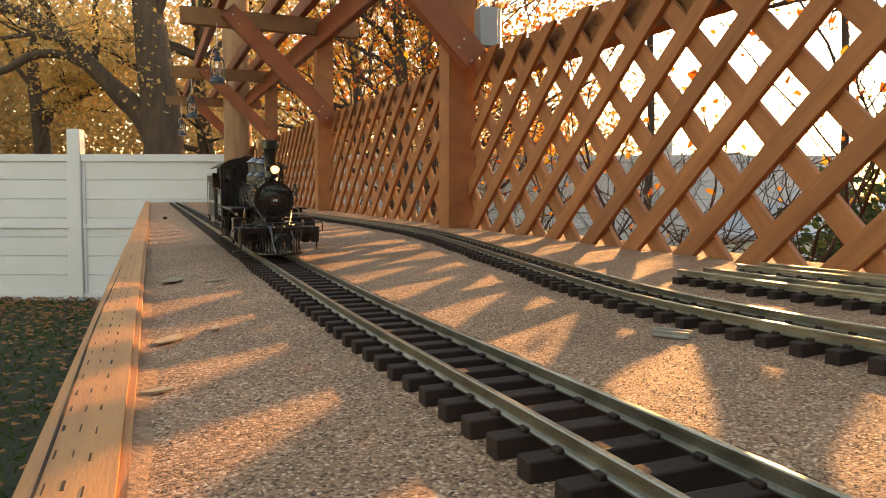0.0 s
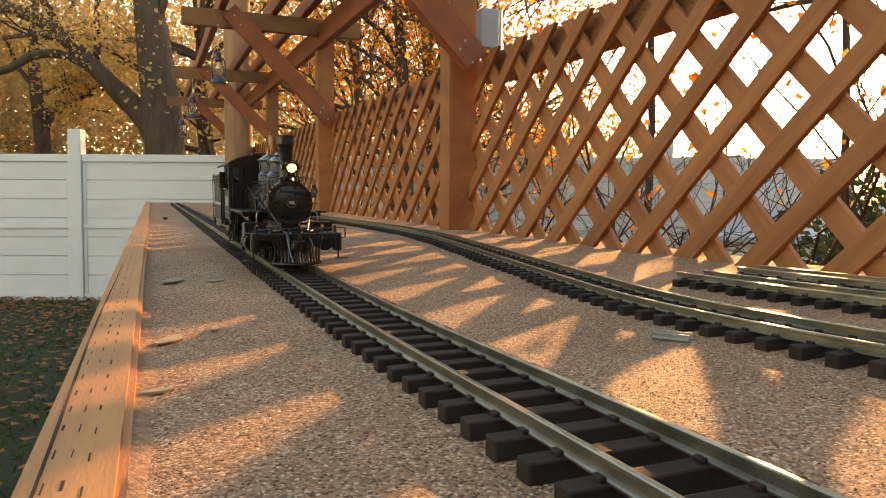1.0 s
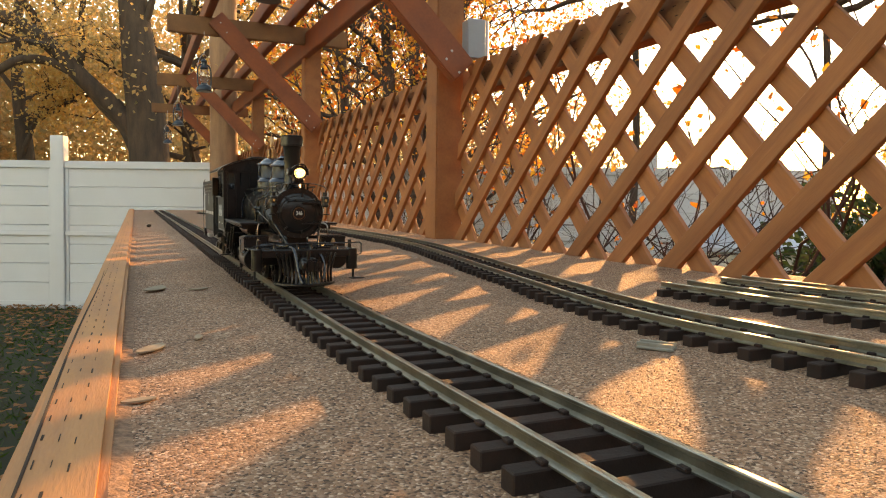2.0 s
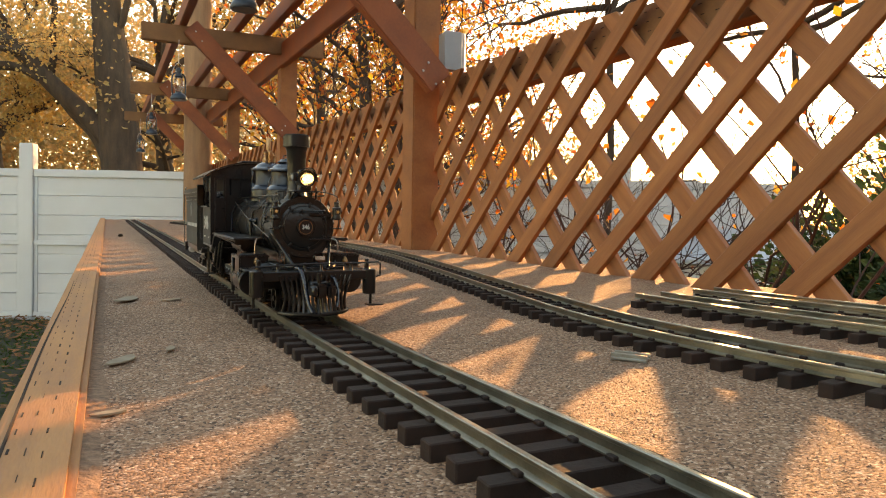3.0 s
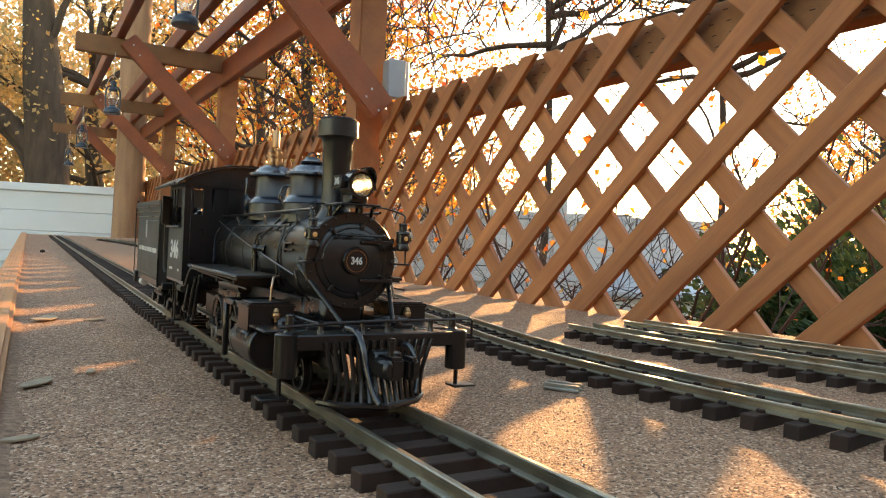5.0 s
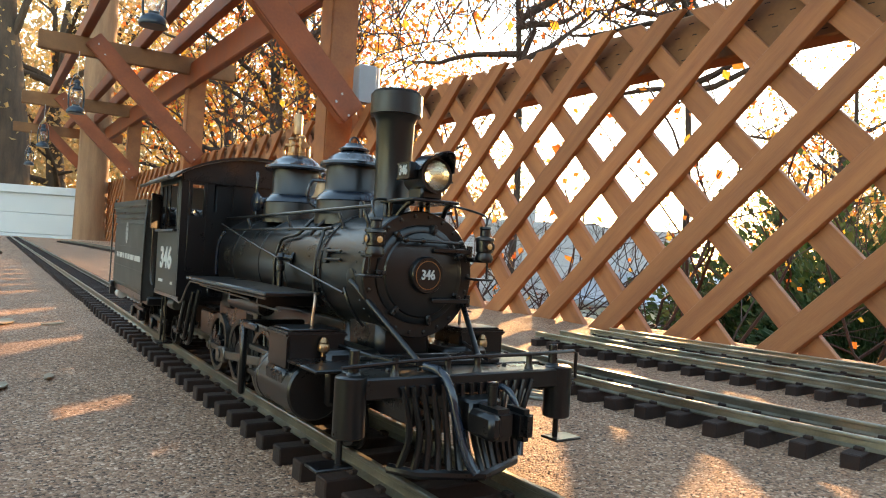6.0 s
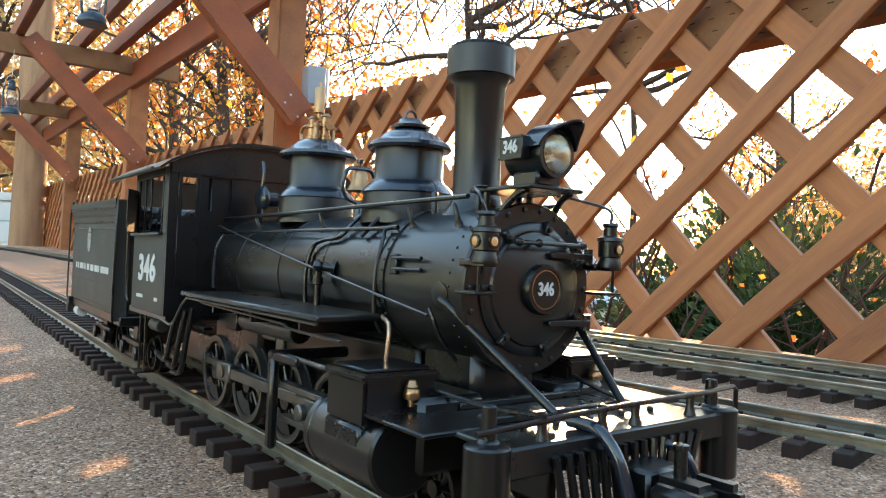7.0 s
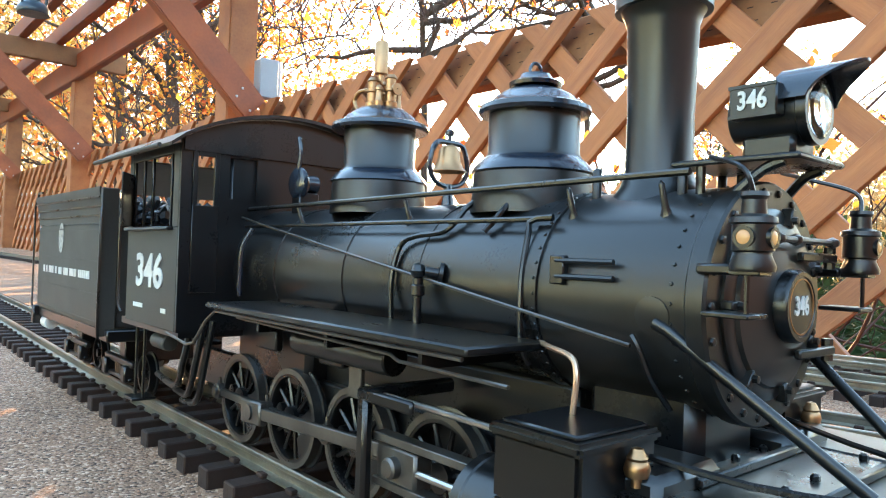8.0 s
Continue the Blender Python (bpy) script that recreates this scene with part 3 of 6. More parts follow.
def build_lantern(x, y, z, hang):
    lamp = thing("lantern", "dark blue enamel hurricane lantern hanging from a purlin", "lantern", "hanging lanterns", m=pose(x, y, z, 0, 0, 25))
    bm = lathe(bmesh.new(), [(0, 0), (0.040, 0), (0.042, 0.004), (0.041, 0.012), (0.036, 0.022), (0.028, 0.030), (0.016, 0.036), (0.016, 0.042), (0, 0.042)], 24)
    part("fuel_tank", bm, LANTERN_BLUE, lamp)
    bm = lathe(bmesh.new(), [(0.014, 0.042), (0.024, 0.062), (0.027, 0.078), (0.022, 0.10), (0.015, 0.112), (0.014, 0.112), (0.021, 0.10), (0.026, 0.078), (0.023, 0.062), (0.013, 0.042)], 20, None, True)
    part("globe", bm, GLASS, lamp, "clear glass globe")
    bm = lathe(bmesh.new(), [(0.017, 0.112), (0.021, 0.116), (0.017, 0.126), (0.013, 0.13), (0.013, 0.146), (0.017, 0.148), (0.010, 0.160), (0, 0.163)], 20)
    part("chimney", bm, LANTERN_BLUE, lamp)
    for s in (-1, 1):
        bm = tube(bmesh.new(), [(s * 0.033, 0, 0.022), (s * 0.037, 0, 0.05), (s * 0.037, 0, 0.10), (s * 0.030, 0, 0.125), (s * 0.014, 0, 0.135)], 0.0038, 8, 5)
        part("side_tube", bm, LANTERN_BLUE, lamp)
    bm = tube(bmesh.new(), [(-0.036, 0, 0.09), (-0.03, 0, 0.15), (0, 0, 0.185), (0.03, 0, 0.15), (0.036, 0, 0.09)], 0.0012, 6, 6)
    tube(bm, [(0, 0, 0.184), (0.002, 0, hang)], 0.0015, 6)
    part("wire_handle", bm, STEEL, lamp)
    return lamp


# ---- neighbours ----
def build_fence():
    a, b = Vector((-1.70, 10.08, 0)), Vector((0.60, 9.13, 0))
    d = (b - a).normalized()
    run = thing("vinyl_fence", "tall white vinyl privacy fence with square posts and a middle rail", "fence")
    turn = math.degrees(math.atan2(d.y, d.x))
    spot = a + d * 0.90
    for k in range(-4, 4):
        p = spot + d * 2.42 * k
        base = down(p.x, p.y) - 0.02
        m0 = Matrix.Translation((p.x, p.y, base)) @ PLUMB @ pose(0, 0, 0, 0, 0, turn)
        part("fence_post", boxed(-0.08, 0.08, -0.065, 0.065, 0, 2.13, 0.006, seg=2), VINYL, run, m=m0)
        for n in range(7):
            z0, z1 = (0.10 + n * 0.235, 0.10 + (n + 1) * 0.235)
            part("board", boxed(0.081, 2.339, -0.018, 0.018, z0, z1, 0.009), VINYL, run, m=m0)
        for z0 in (0.02, 0.915, 1.735):
            part("fence_rail", boxed(0.081, 2.339, -0.045, 0.045, z0, z0 + (0.055 if z0 < 1 and z0 > 0.5 else 0.09), 0.004), VINYL, run, m=m0)
        for x in (0.081, 2.299):
            part("channel", boxed(x, x + 0.04, -0.03, 0.03, 0.1, 1.735, 0.004), VINYL, run, m=m0)


def build_house():
    house = thing("house", "white lap-sided house with a low grey roof", "house", m=Matrix.Translation((5.6, 11.9, down(5.6, 11.9))) @ PLUMB @ pose(0, 0, 0, 0, 0, -48))
    part("wall", boxed(-4.6, 4.35, 0.03, 6, 0, 2.0, 0.01), SIDING, house)
    for k in range(19):
        bm = bmesh.new()
        prism(bm, [(0.03, 0.0), (0.0, 0.0), (0.022, 0.108), (0.03, 0.108)], 8.95, Matrix(((0, 0, 1, -4.6), (1, 0, 0, 0), (0, 1, 0, 0.10 * k), (0, 0, 0, 1))))
        part("siding_board", bm, SIDING, house, smooth=False)
    for x in (-0.6, 4.27):
        part("corner_trim", boxed(x, x + 0.11, -0.035, 0.0, 0, 2.0, 0.004), VINYL, house)
    bm = bmesh.new()
    prism(bm, [(-0.35, 1.95), (3.0, 2.12), (6.35, 1.95), (6.35, 2.03), (3.0, 2.22), (-0.35, 2.03)], 9.4, Matrix(((0, 0, 1, -4.85), (1, 0, 0, 0), (0, 1, 0, 0), (0, 0, 0, 1))))
    part("roof", bm, ROOF, house, "grey shingle roof", smooth=False)
    shed = thing("shed", "low shed with a pale grey metal roof behind the lattice", "shed", m=Matrix.Translation((7.0, 5.0, down(7.0, 5.0))) @ PLUMB @ pose(0, 0, 0, 0, 0, -58))
    part("wall", boxed(-1.6, 1.6, 0, 1.6, 0, 0.85, 0.01), SIDING, shed)
    bm = bmesh.new()
    prism(bm, [(-0.15, 0.80), (0.8, 1.16), (1.75, 0.80), (1.75, 0.85), (0.8, 1.22), (-0.15, 0.85)], 3.5, Matrix(((0, 0, 1, -1.75), (1, 0, 0, 0), (0, 1, 0, 0), (0, 0, 0, 1))))
    part("roof", bm, shade("pale_metal_roof", (0.45, 0.50, 0.55), (0.36, 0.40, 0.45), 0.4, 0.2), shed, smooth=False)


def build_reflection_wall():
    """A dark board wall, added unseen behind the camera to darken the locomotive's reflections."""
    wall = part("wall_back", boxed(-7, 7, -3.65, -3.5, -1.1, 1.7, 0.01), shade("dark_reflected_boards", (0.09, 0.055, 0.038), (0.05, 0.03, 0.02), 0.85, scale=3, stretch=(6, 1, 0.4), bump=0.5, fine=50))
    tagged(wall, "plain dark board wall added out of view to darken reflections", "wall", kind="structure")


def limb(bm, rng, p, d, length, r, depth, tips, wander=0.25, thin=0.55, beyond=-99.0):
    """A crooked branch with forks; gathers the tips where leaves grow."""
    pts = [p.copy()]
    steps = 6
    for k in range(steps):
        d = (d + Vector((rng.uniform(-1, 1), rng.uniform(-1, 1), rng.uniform(-0.7, 0.9))) * wander).normalized()
        p = p + d * length / steps
        p.x = max(p.x, beyond)
        pts.append(p.copy())
        if depth > 0 and k >= 2 and rng.random() < 0.75:
            side = (d + Vector((rng.uniform(-1, 1), rng.uniform(-1, 1), rng.uniform(-0.4, 0.8)))).normalized()
            limb(bm, rng, p.copy(), side, length * rng.uniform(0.45, 0.7), r * (1 - 0.12 * k) * thin, depth - 1, tips, wander, thin, beyond)
        if depth <= 1:
            tips.append(p.copy())
    tube(bm, pts, [r, r * 0.4], 5 if r < 0.03 else 8)


def cloud(rng, tips, n, spread):
    pts = [t + Vector((rng.gauss(0, spread), rng.gauss(0, spread), rng.gauss(0, spread))) for t in (tips[rng.randrange(len(tips))] for _ in range(n))]
    return [p for p in pts if p.x > 1.05 or p.y > 10.5 or p.z > 1.3]


def build_trees():
    rng = random.Random(21)
    # the large forked tree behind the fence
    z = down(0.3, 13.9)
    tree = thing("large_tree", "large old tree with forked dark trunk and golden autumn leaves", "tree")
    tips = []
    bm = bmesh.new()
    tube(bm, [(0.36, 14.0, z), (0.27, 14.0, 0.4), (0.21, 14.0, 1.5), (0.12, 14.0, 2.5), (0.02, 14.0, 3.6), (-0.1, 14.1, 6.0)], [0.46, 0.36, 0.34, 0.31, 0.25, 0.14], 16, 5)
    tube(bm, [(0.18, 13.95, 1.1), (-0.26, 14.2, 1.66), (-0.81, 14.3, 2.19), (-1.28, 14.3, 2.7), (-1.79, 14.4, 3.09), (-2.29, 14.5, 3.24), (-3.1, 14.8, 3.3), (-4.2, 15.2, 3.6)], [0.19, 0.16, 0.135, 0.12, 0.10, 0.06], 12, 5)
    tube(bm, [(0.05, 14.05, 0.85), (-0.16, 14.25, 1.35), (-0.55, 14.35, 1.80), (-0.85, 14.35, 2.2)], [0.12, 0.11, 0.10, 0.07], 10, 5)
    tube(bm, [(-0.76, 14.3, 2.14), (-1.29, 14.3, 2.45), (-1.82, 14.3, 2.44), (-2.34, 14.4, 2.14), (-3.4, 14.8, 1.9)], [0.09, 0.08, 0.07, 0.03], 10, 5)
    starts = [((-0.05, 14, 3.8), (-0.4, -0.2, 0.8)), ((-0.05, 14, 4.4), (0.7, -0.2, 0.5)), ((-1.5, 14.7, 3.05), (-0.2, -0.5, 0.9)), ((-2.3, 15.0, 3.4), (-0.6, 0.2, 0.7)),
              ((-3.0, 15.2, 3.5), (-0.7, -0.5, 0.3)), ((-2.3, 14.6, 2.2), (-0.6, -0.3, -0.3)), ((-0.1, 14, 5.5), (0.2, -0.5, 0.9)), ((-0.9, 14.4, 2.3), (0.1, -0.4, 0.9)),
              ((-3.4, 14.8, 2.0), (-0.8, 0, -0.2)), ((0.1, 14, 3.0), (0.6, -0.5, 0.7)), ((-1.2, 14.5, 2.7), (-0.5, -0.7, -0.2))]
    for p, d in starts:
        limb(bm, rng, Vector(p), Vector(d).normalized(), rng.uniform(1.6, 2.6), 0.07, 3, tips)
    part("trunk", bm, BARK, tree)
    part("crown", flecks("crown", cloud(rng, tips, 20000, 0.24), 0.05, GOLD, 31), None, tree, "thin golden autumn leaves")
    # the slimmer trees behind it and to the other side
    for x, y, r, h, seed, leaves in ((1.05, 15.8, 0.25, 6, 5, 5000), (-5.5, 17, 0.22, 6, 6, 9000), (3.4, 15.0, 0.18, 5.5, 7, 6000), (-2.4, 19, 0.25, 7, 8, 9000)):
        z = down(x, y)
        rng = random.Random(seed)
        tree = thing("tree", "leafy autumn tree with slim dark trunk", "tree", "trees beyond the fence")
        tips = []
        bm = bmesh.new()
        tube(bm, [(x, y, z), (x + 0.1, y, z + h * 0.3), (x - 0.05, y, z + h * 0.65), (x + 0.1, y, z + h)], [r, r * 0.8, r * 0.5, r * 0.2], 10, 4)
        for k in range(9):
            limb(bm, rng, Vector((x, y, z + h * rng.uniform(0.3, 0.95))), Vector((rng.uniform(-1, 1), rng.uniform(-1, 1), rng.uniform(0.1, 0.8))).normalized(), rng.uniform(1.2, 2.3), r * 0.3, 2, tips)
        part("trunk", bm, BARK, tree)
        part("crown", flecks("crown", cloud(rng, tips, leaves, 0.25), 0.10, FAR_LEAF if seed % 2 else GOLD, seed), None, tree)


def build_woods():
    """Distant autumn woods, thin towards the top, with unseen clumps added out of view."""
    rng = np.random.default_rng(12)
    pl = []
    for k in range(620):
        # the unseen clumps are added, dense enough to darken reflections on the locomotive
        seen = k < 320
        a = rng.uniform(-0.75, 1.45) if seen else rng.uniform(1.45, 5.53)
        r = rng.uniform(24, 42) if seen else rng.uniform(16, 30)
        x, y = r * math.sin(a), r * math.cos(a)
        # clumps toward the sun are kept low so its light reaches the lattice
        toward_sun = x * math.sin(SUN_AZIMUTH) + y * math.cos(SUN_AZIMUTH) > 0.978 * r
        h = rng.uniform(1.0, 2.0) if toward_sun else rng.uniform(4.5, 7) if x > 0.45 * y else rng.uniform(7, 14)
        w = rng.uniform(1.2, 2.6)
        n = 300 if toward_sun else 1150 if seen and a < 0.15 else 800 if seen else 420
        q = rng.normal(size=(n, 3)) * (w, w, h * 0.33) + (x, y, down(x, y) + h * 0.5)
        pl.append(q)
    tagged(part("far_woods", flecks("far_woods", np.concatenate(pl), 0.19, FAR_LEAF, 13), None), "distant autumn woods in olive and orange", "woods", kind="stuff")


def build_vines():
    rng = random.Random(41)
    # leafy shrubs and vine tangle behind the lattice
    for x0, x1, y0, y1, z0, z1, n, leaves, seed in ((1.25, 2.2, 2.0, 4.6, -0.8, 0.0, 46, 330, 1), (1.25, 2.2, 0.8, 2.2, -0.8, -0.1, 36, 260, 2), (1.7, 3.4, 2.0, 5.2, 1.25, 2.3, 210, 3600, 5), (1.7, 3.2, 0.9, 2.6, 1.2, 2.2, 160, 2200, 6),
                                                (1.5, 2.8, -0.3, 0.95, -0.8, 0.1, 22, 200, 3), (1.3, 2.6, 4.4, 7.2, -0.8, 1.5, 50, 700, 4)):
        rng = random.Random(40 + seed)
        vine = thing("vine", "bare tangled vine with scattered red and yellow leaves behind the lattice", "vine", "vines behind the lattice")
        tips = []
        bm = bmesh.new()
        for k in range(n):
            p = Vector((rng.uniform(x0, x1), rng.uniform(y0, y1), rng.uniform(z0, z1)))
            limb(bm, rng, p, Vector((rng.uniform(-0.5, 0.5), rng.uniform(-0.8, 0.8), rng.uniform(0.2, 1))).normalized(), rng.uniform(0.6, 1.1), 0.0055, 3, tips, 0.42, 0.66, 1.04 + 0.03 * rng.random())
        part("stem", bm, TWIG, vine)["kind"] = "stuff"
        part("leaves", flecks("leaves", cloud(rng, tips, leaves, 0.04), 0.029, RED_LEAF, seed, aspect=0.8), None, vine, "red, orange and yellow leaves")
    for x, y, h, w, seed in ((3.6, 1.7, 1.15, 0.55, 1), (4.6, 2.6, 1.3, 0.6, 2), (5.2, 1.2, 1.2, 0.7, 3), (4.15, 2.75, 1.05, 0.5, 5), (5.2, 3.5, 1.0, 0.6, 6)):
        r2 = np.random.default_rng(seed)
        q = r2.normal(size=(9000, 3)) * (w * 0.5, w * 0.5, h * 0.28) + (x, y, down(x, y) + h * 0.55)
        shrub = thing("shrub", "dark green leafy shrub beyond the lattice", "shrub", "green shrubs")
        bm = tube(bmesh.new(), [(x, y, down(x, y) - 0.02), (x + 0.05, y, down(x, y) + 0.5 * h), (x, y, down(x, y) + 0.9 * h)], [0.06, 0.01], 8, 3)
        part("stem", bm, BARK, shrub)
        part("foliage", flecks("foliage", q, 0.055, GREEN_LEAF, seed), None, shrub)
    # autumn trees toward the sun
    for x, y, h, seed in ((3.6, 4.6, 4.6, 61), (4.9, 3.9, 4.4, 62), (3.6, 8.2, 3.6, 51), (8.9, 4.6, 3.4, 52), (6.2, 10.6, 4.4, 53), (3.2, 8.2, 4.2, 54), (10, 2.0, 3.2, 55), (2.3, 6.8, 4.2, 56), (2.9, 7.6, 4.2, 57), (2.6, 9.5, 4.5, 58)):
        rng = random.Random(seed)
        z = down(x, y)
        tree = thing("small_tree", "small autumn tree with thin crown of orange leaves", "tree", "trees beyond the lattice")
        tips = []
        bm = bmesh.new()
        tube(bm, [(x, y, z), (x + 0.1, y, z + h * 0.4), (x, y + 0.1, z + h * 0.9)], [0.035, 0.03, 0.02] if seed > 60 else [0.11, 0.08, 0.03], 8, 4)
        for k in range(16):
            limb(bm, rng, Vector((x, y, z + h * rng.uniform(0.6 if seed > 60 else 0.25, 0.9))), Vector((rng.uniform(-1, 1), rng.uniform(-1, 1), rng.uniform(0, 0.9))).normalized(), rng.uniform(0.8, 1.5), 0.03, 3, tips, 0.35)
        part("trunk", bm, BARK, tree)
        part("crown", flecks("crown", cloud(rng, tips, 3200, 0.12), 0.055, RED_LEAF, seed), None, tree, "scattered orange and red leaves")


build_lawn()
build_bed()
build_edge()
build_fence()
build_house()
build_reflection_wall()
pole = part("utility_pole", tube(bmesh.new(), [(0, 0, -1.3), (0, 0, 0.6), (-0.02, 0, 3.2)], [0.142, 0.13, 0.12], 20), POLE_WOOD, m=Matrix.Translation((0.78, 7.05, 0)) @ PLUMB)
tagged(pole, "round brown log utility pole with knots", "pole")
build_pergola()
build_lantern(0.378, 2.2, 0.715, 0.32)
build_lantern(0.331, 3.80, 0.655, 0.30)
build_lantern(0.303, 5.66, 0.650, 0.30)
build_lantern(0.30, 7.45, 0.640, 0.32)
build_trees()
build_woods()
build_vines()
build_tracks()

# ---- locomotive ----
def words(name, text, size, m, material, parent, depth=0.0003, shear=0.0, squeeze=1.0):
    """Raised lettering in the built-in font, centred on m."""
    cu = bpy.data.curves.new(name, "FONT")
    cu.body, cu.size, cu.extrude, cu.align_x, cu.align_y, cu.resolution_u, cu.offset = text, size, depth, "CENTER", "CENTER", 3, size * 0.028
    tmp = bpy.data.objects.new(name, cu)
    scene.collection.objects.link(tmp)
    me = bpy.data.meshes.new_from_object(tmp.evaluated_get(bpy.context.evaluated_depsgraph_get()))
    bpy.data.objects.remove(tmp)
    for v in me.vertices:
        v.co.x *= squeeze
    me.materials.clear()
    me.materials.append(material)
    return part(name, me, None, parent, "white painted figures", m)


FRONT = Matrix(((1, 0, 0, 0), (0, 0, -1, 0), (0, 1, 0, 0), (0, 0, 0, 1)))
LEFT = Matrix(((0, 0, -1, 0), (-1, 0, 0, 0), (0, 1, 0, 0), (0, 0, 0, 1)))
RIGHT = Matrix(((0, 0, 1, 0), (1, 0, 0, 0), (0, 1, 0, 0), (0, 0, 0, 1)))


def at(x, y, z):
    return Matrix.Translation((x, y, z))


def drum(x, y0, y1, z, r, seg=32, edge=0.0006):
    """A bevelled cylinder lying along y."""
    h = y1 - y0
    return lathe(bmesh.new(), [(0, 0), (r - edge, 0), (r, edge), (r, h - edge), (r - edge, h), (0, h)], seg, along((x, y0, z), (x, y1, z)))


def studs(bm, centre, axis_pose, ring_r, n, r, h, start=0.0):
    for k in range(n):
        a = start + 2 * math.pi * k / n
        lathe(bm, [(r, 0), (r * 0.85, h * 0.7), (0, h)], 6, axis_pose @ at(ring_r * math.cos(a), ring_r * math.sin(a), 0))
    return bm


CZ = 0.087          # boiler axis over the rail
PIN = 0.0088        # crank throw
AXLES = (0.097, 0.1485, 0.200, 0.252)
WHEEL_R = 0.0222


def wheel_mesh(r, spokes, balance):
    """A spoked wheel about the x axis; its crank pin points along +y."""
    bm = bmesh.new()
    turn = Matrix.Rotation(radians(90), 4, "Y")
    lathe(bm, [(r * 0.82, -0.0026), (r + 0.0016, -0.0026), (r + 0.0016, -0.0014), (r, -0.001), (r - 0.0003, 0.0028), (r * 0.84, 0.0028), (r * 0.82, 0.0018)], 36, turn, True)
    bm.faces.ensure_lookup_table()
    lathe(bm, [(0, -0.0022), (r * 0.24, -0.0022), (r * 0.24, 0.0032), (0, 0.0034)], 16, turn)
    if balance:
        out = [(r * 0.82 * math.cos(a), r * 0.82 * math.sin(a)) for a in np.linspace(math.pi - balance, math.pi + balance, 12)]
        out += [(r * 0.45 * math.cos(a), r * 0.45 * math.sin(a)) for a in np.linspace(math.pi + balance * 0.8, math.pi - balance * 0.8, 8)]
        prism(bm, out, 0.0042, Matrix(((0, 0, 1, -0.002), (1, 0, 0, 0), (0, 1, 0, 0), (0, 0, 0, 1))))
        rod(bm, (-0.001, 0, 0), (-0.001, PIN, 0), 0.0034, 8, 0.0026)
        lathe(bm, [(0.0026, -0.0012), (0.0026, 0.0036), (0.0012, 0.0038)], 10, at(0, PIN, 0) @ turn)
    return bm


def add_spokes(wheel, r, count):
    me = mesh_of(rod(bmesh.new(), (0, r * 0.18, 0), (0, r * 0.85, 0), 0.0013, 6, 0.0009), "spoke", BLACK, True)
    for k in range(count):
        part("spoke", me, None, wheel, m=Matrix.Rotation(2 * math.pi * (k + 0.5) / count, 4, "X"))


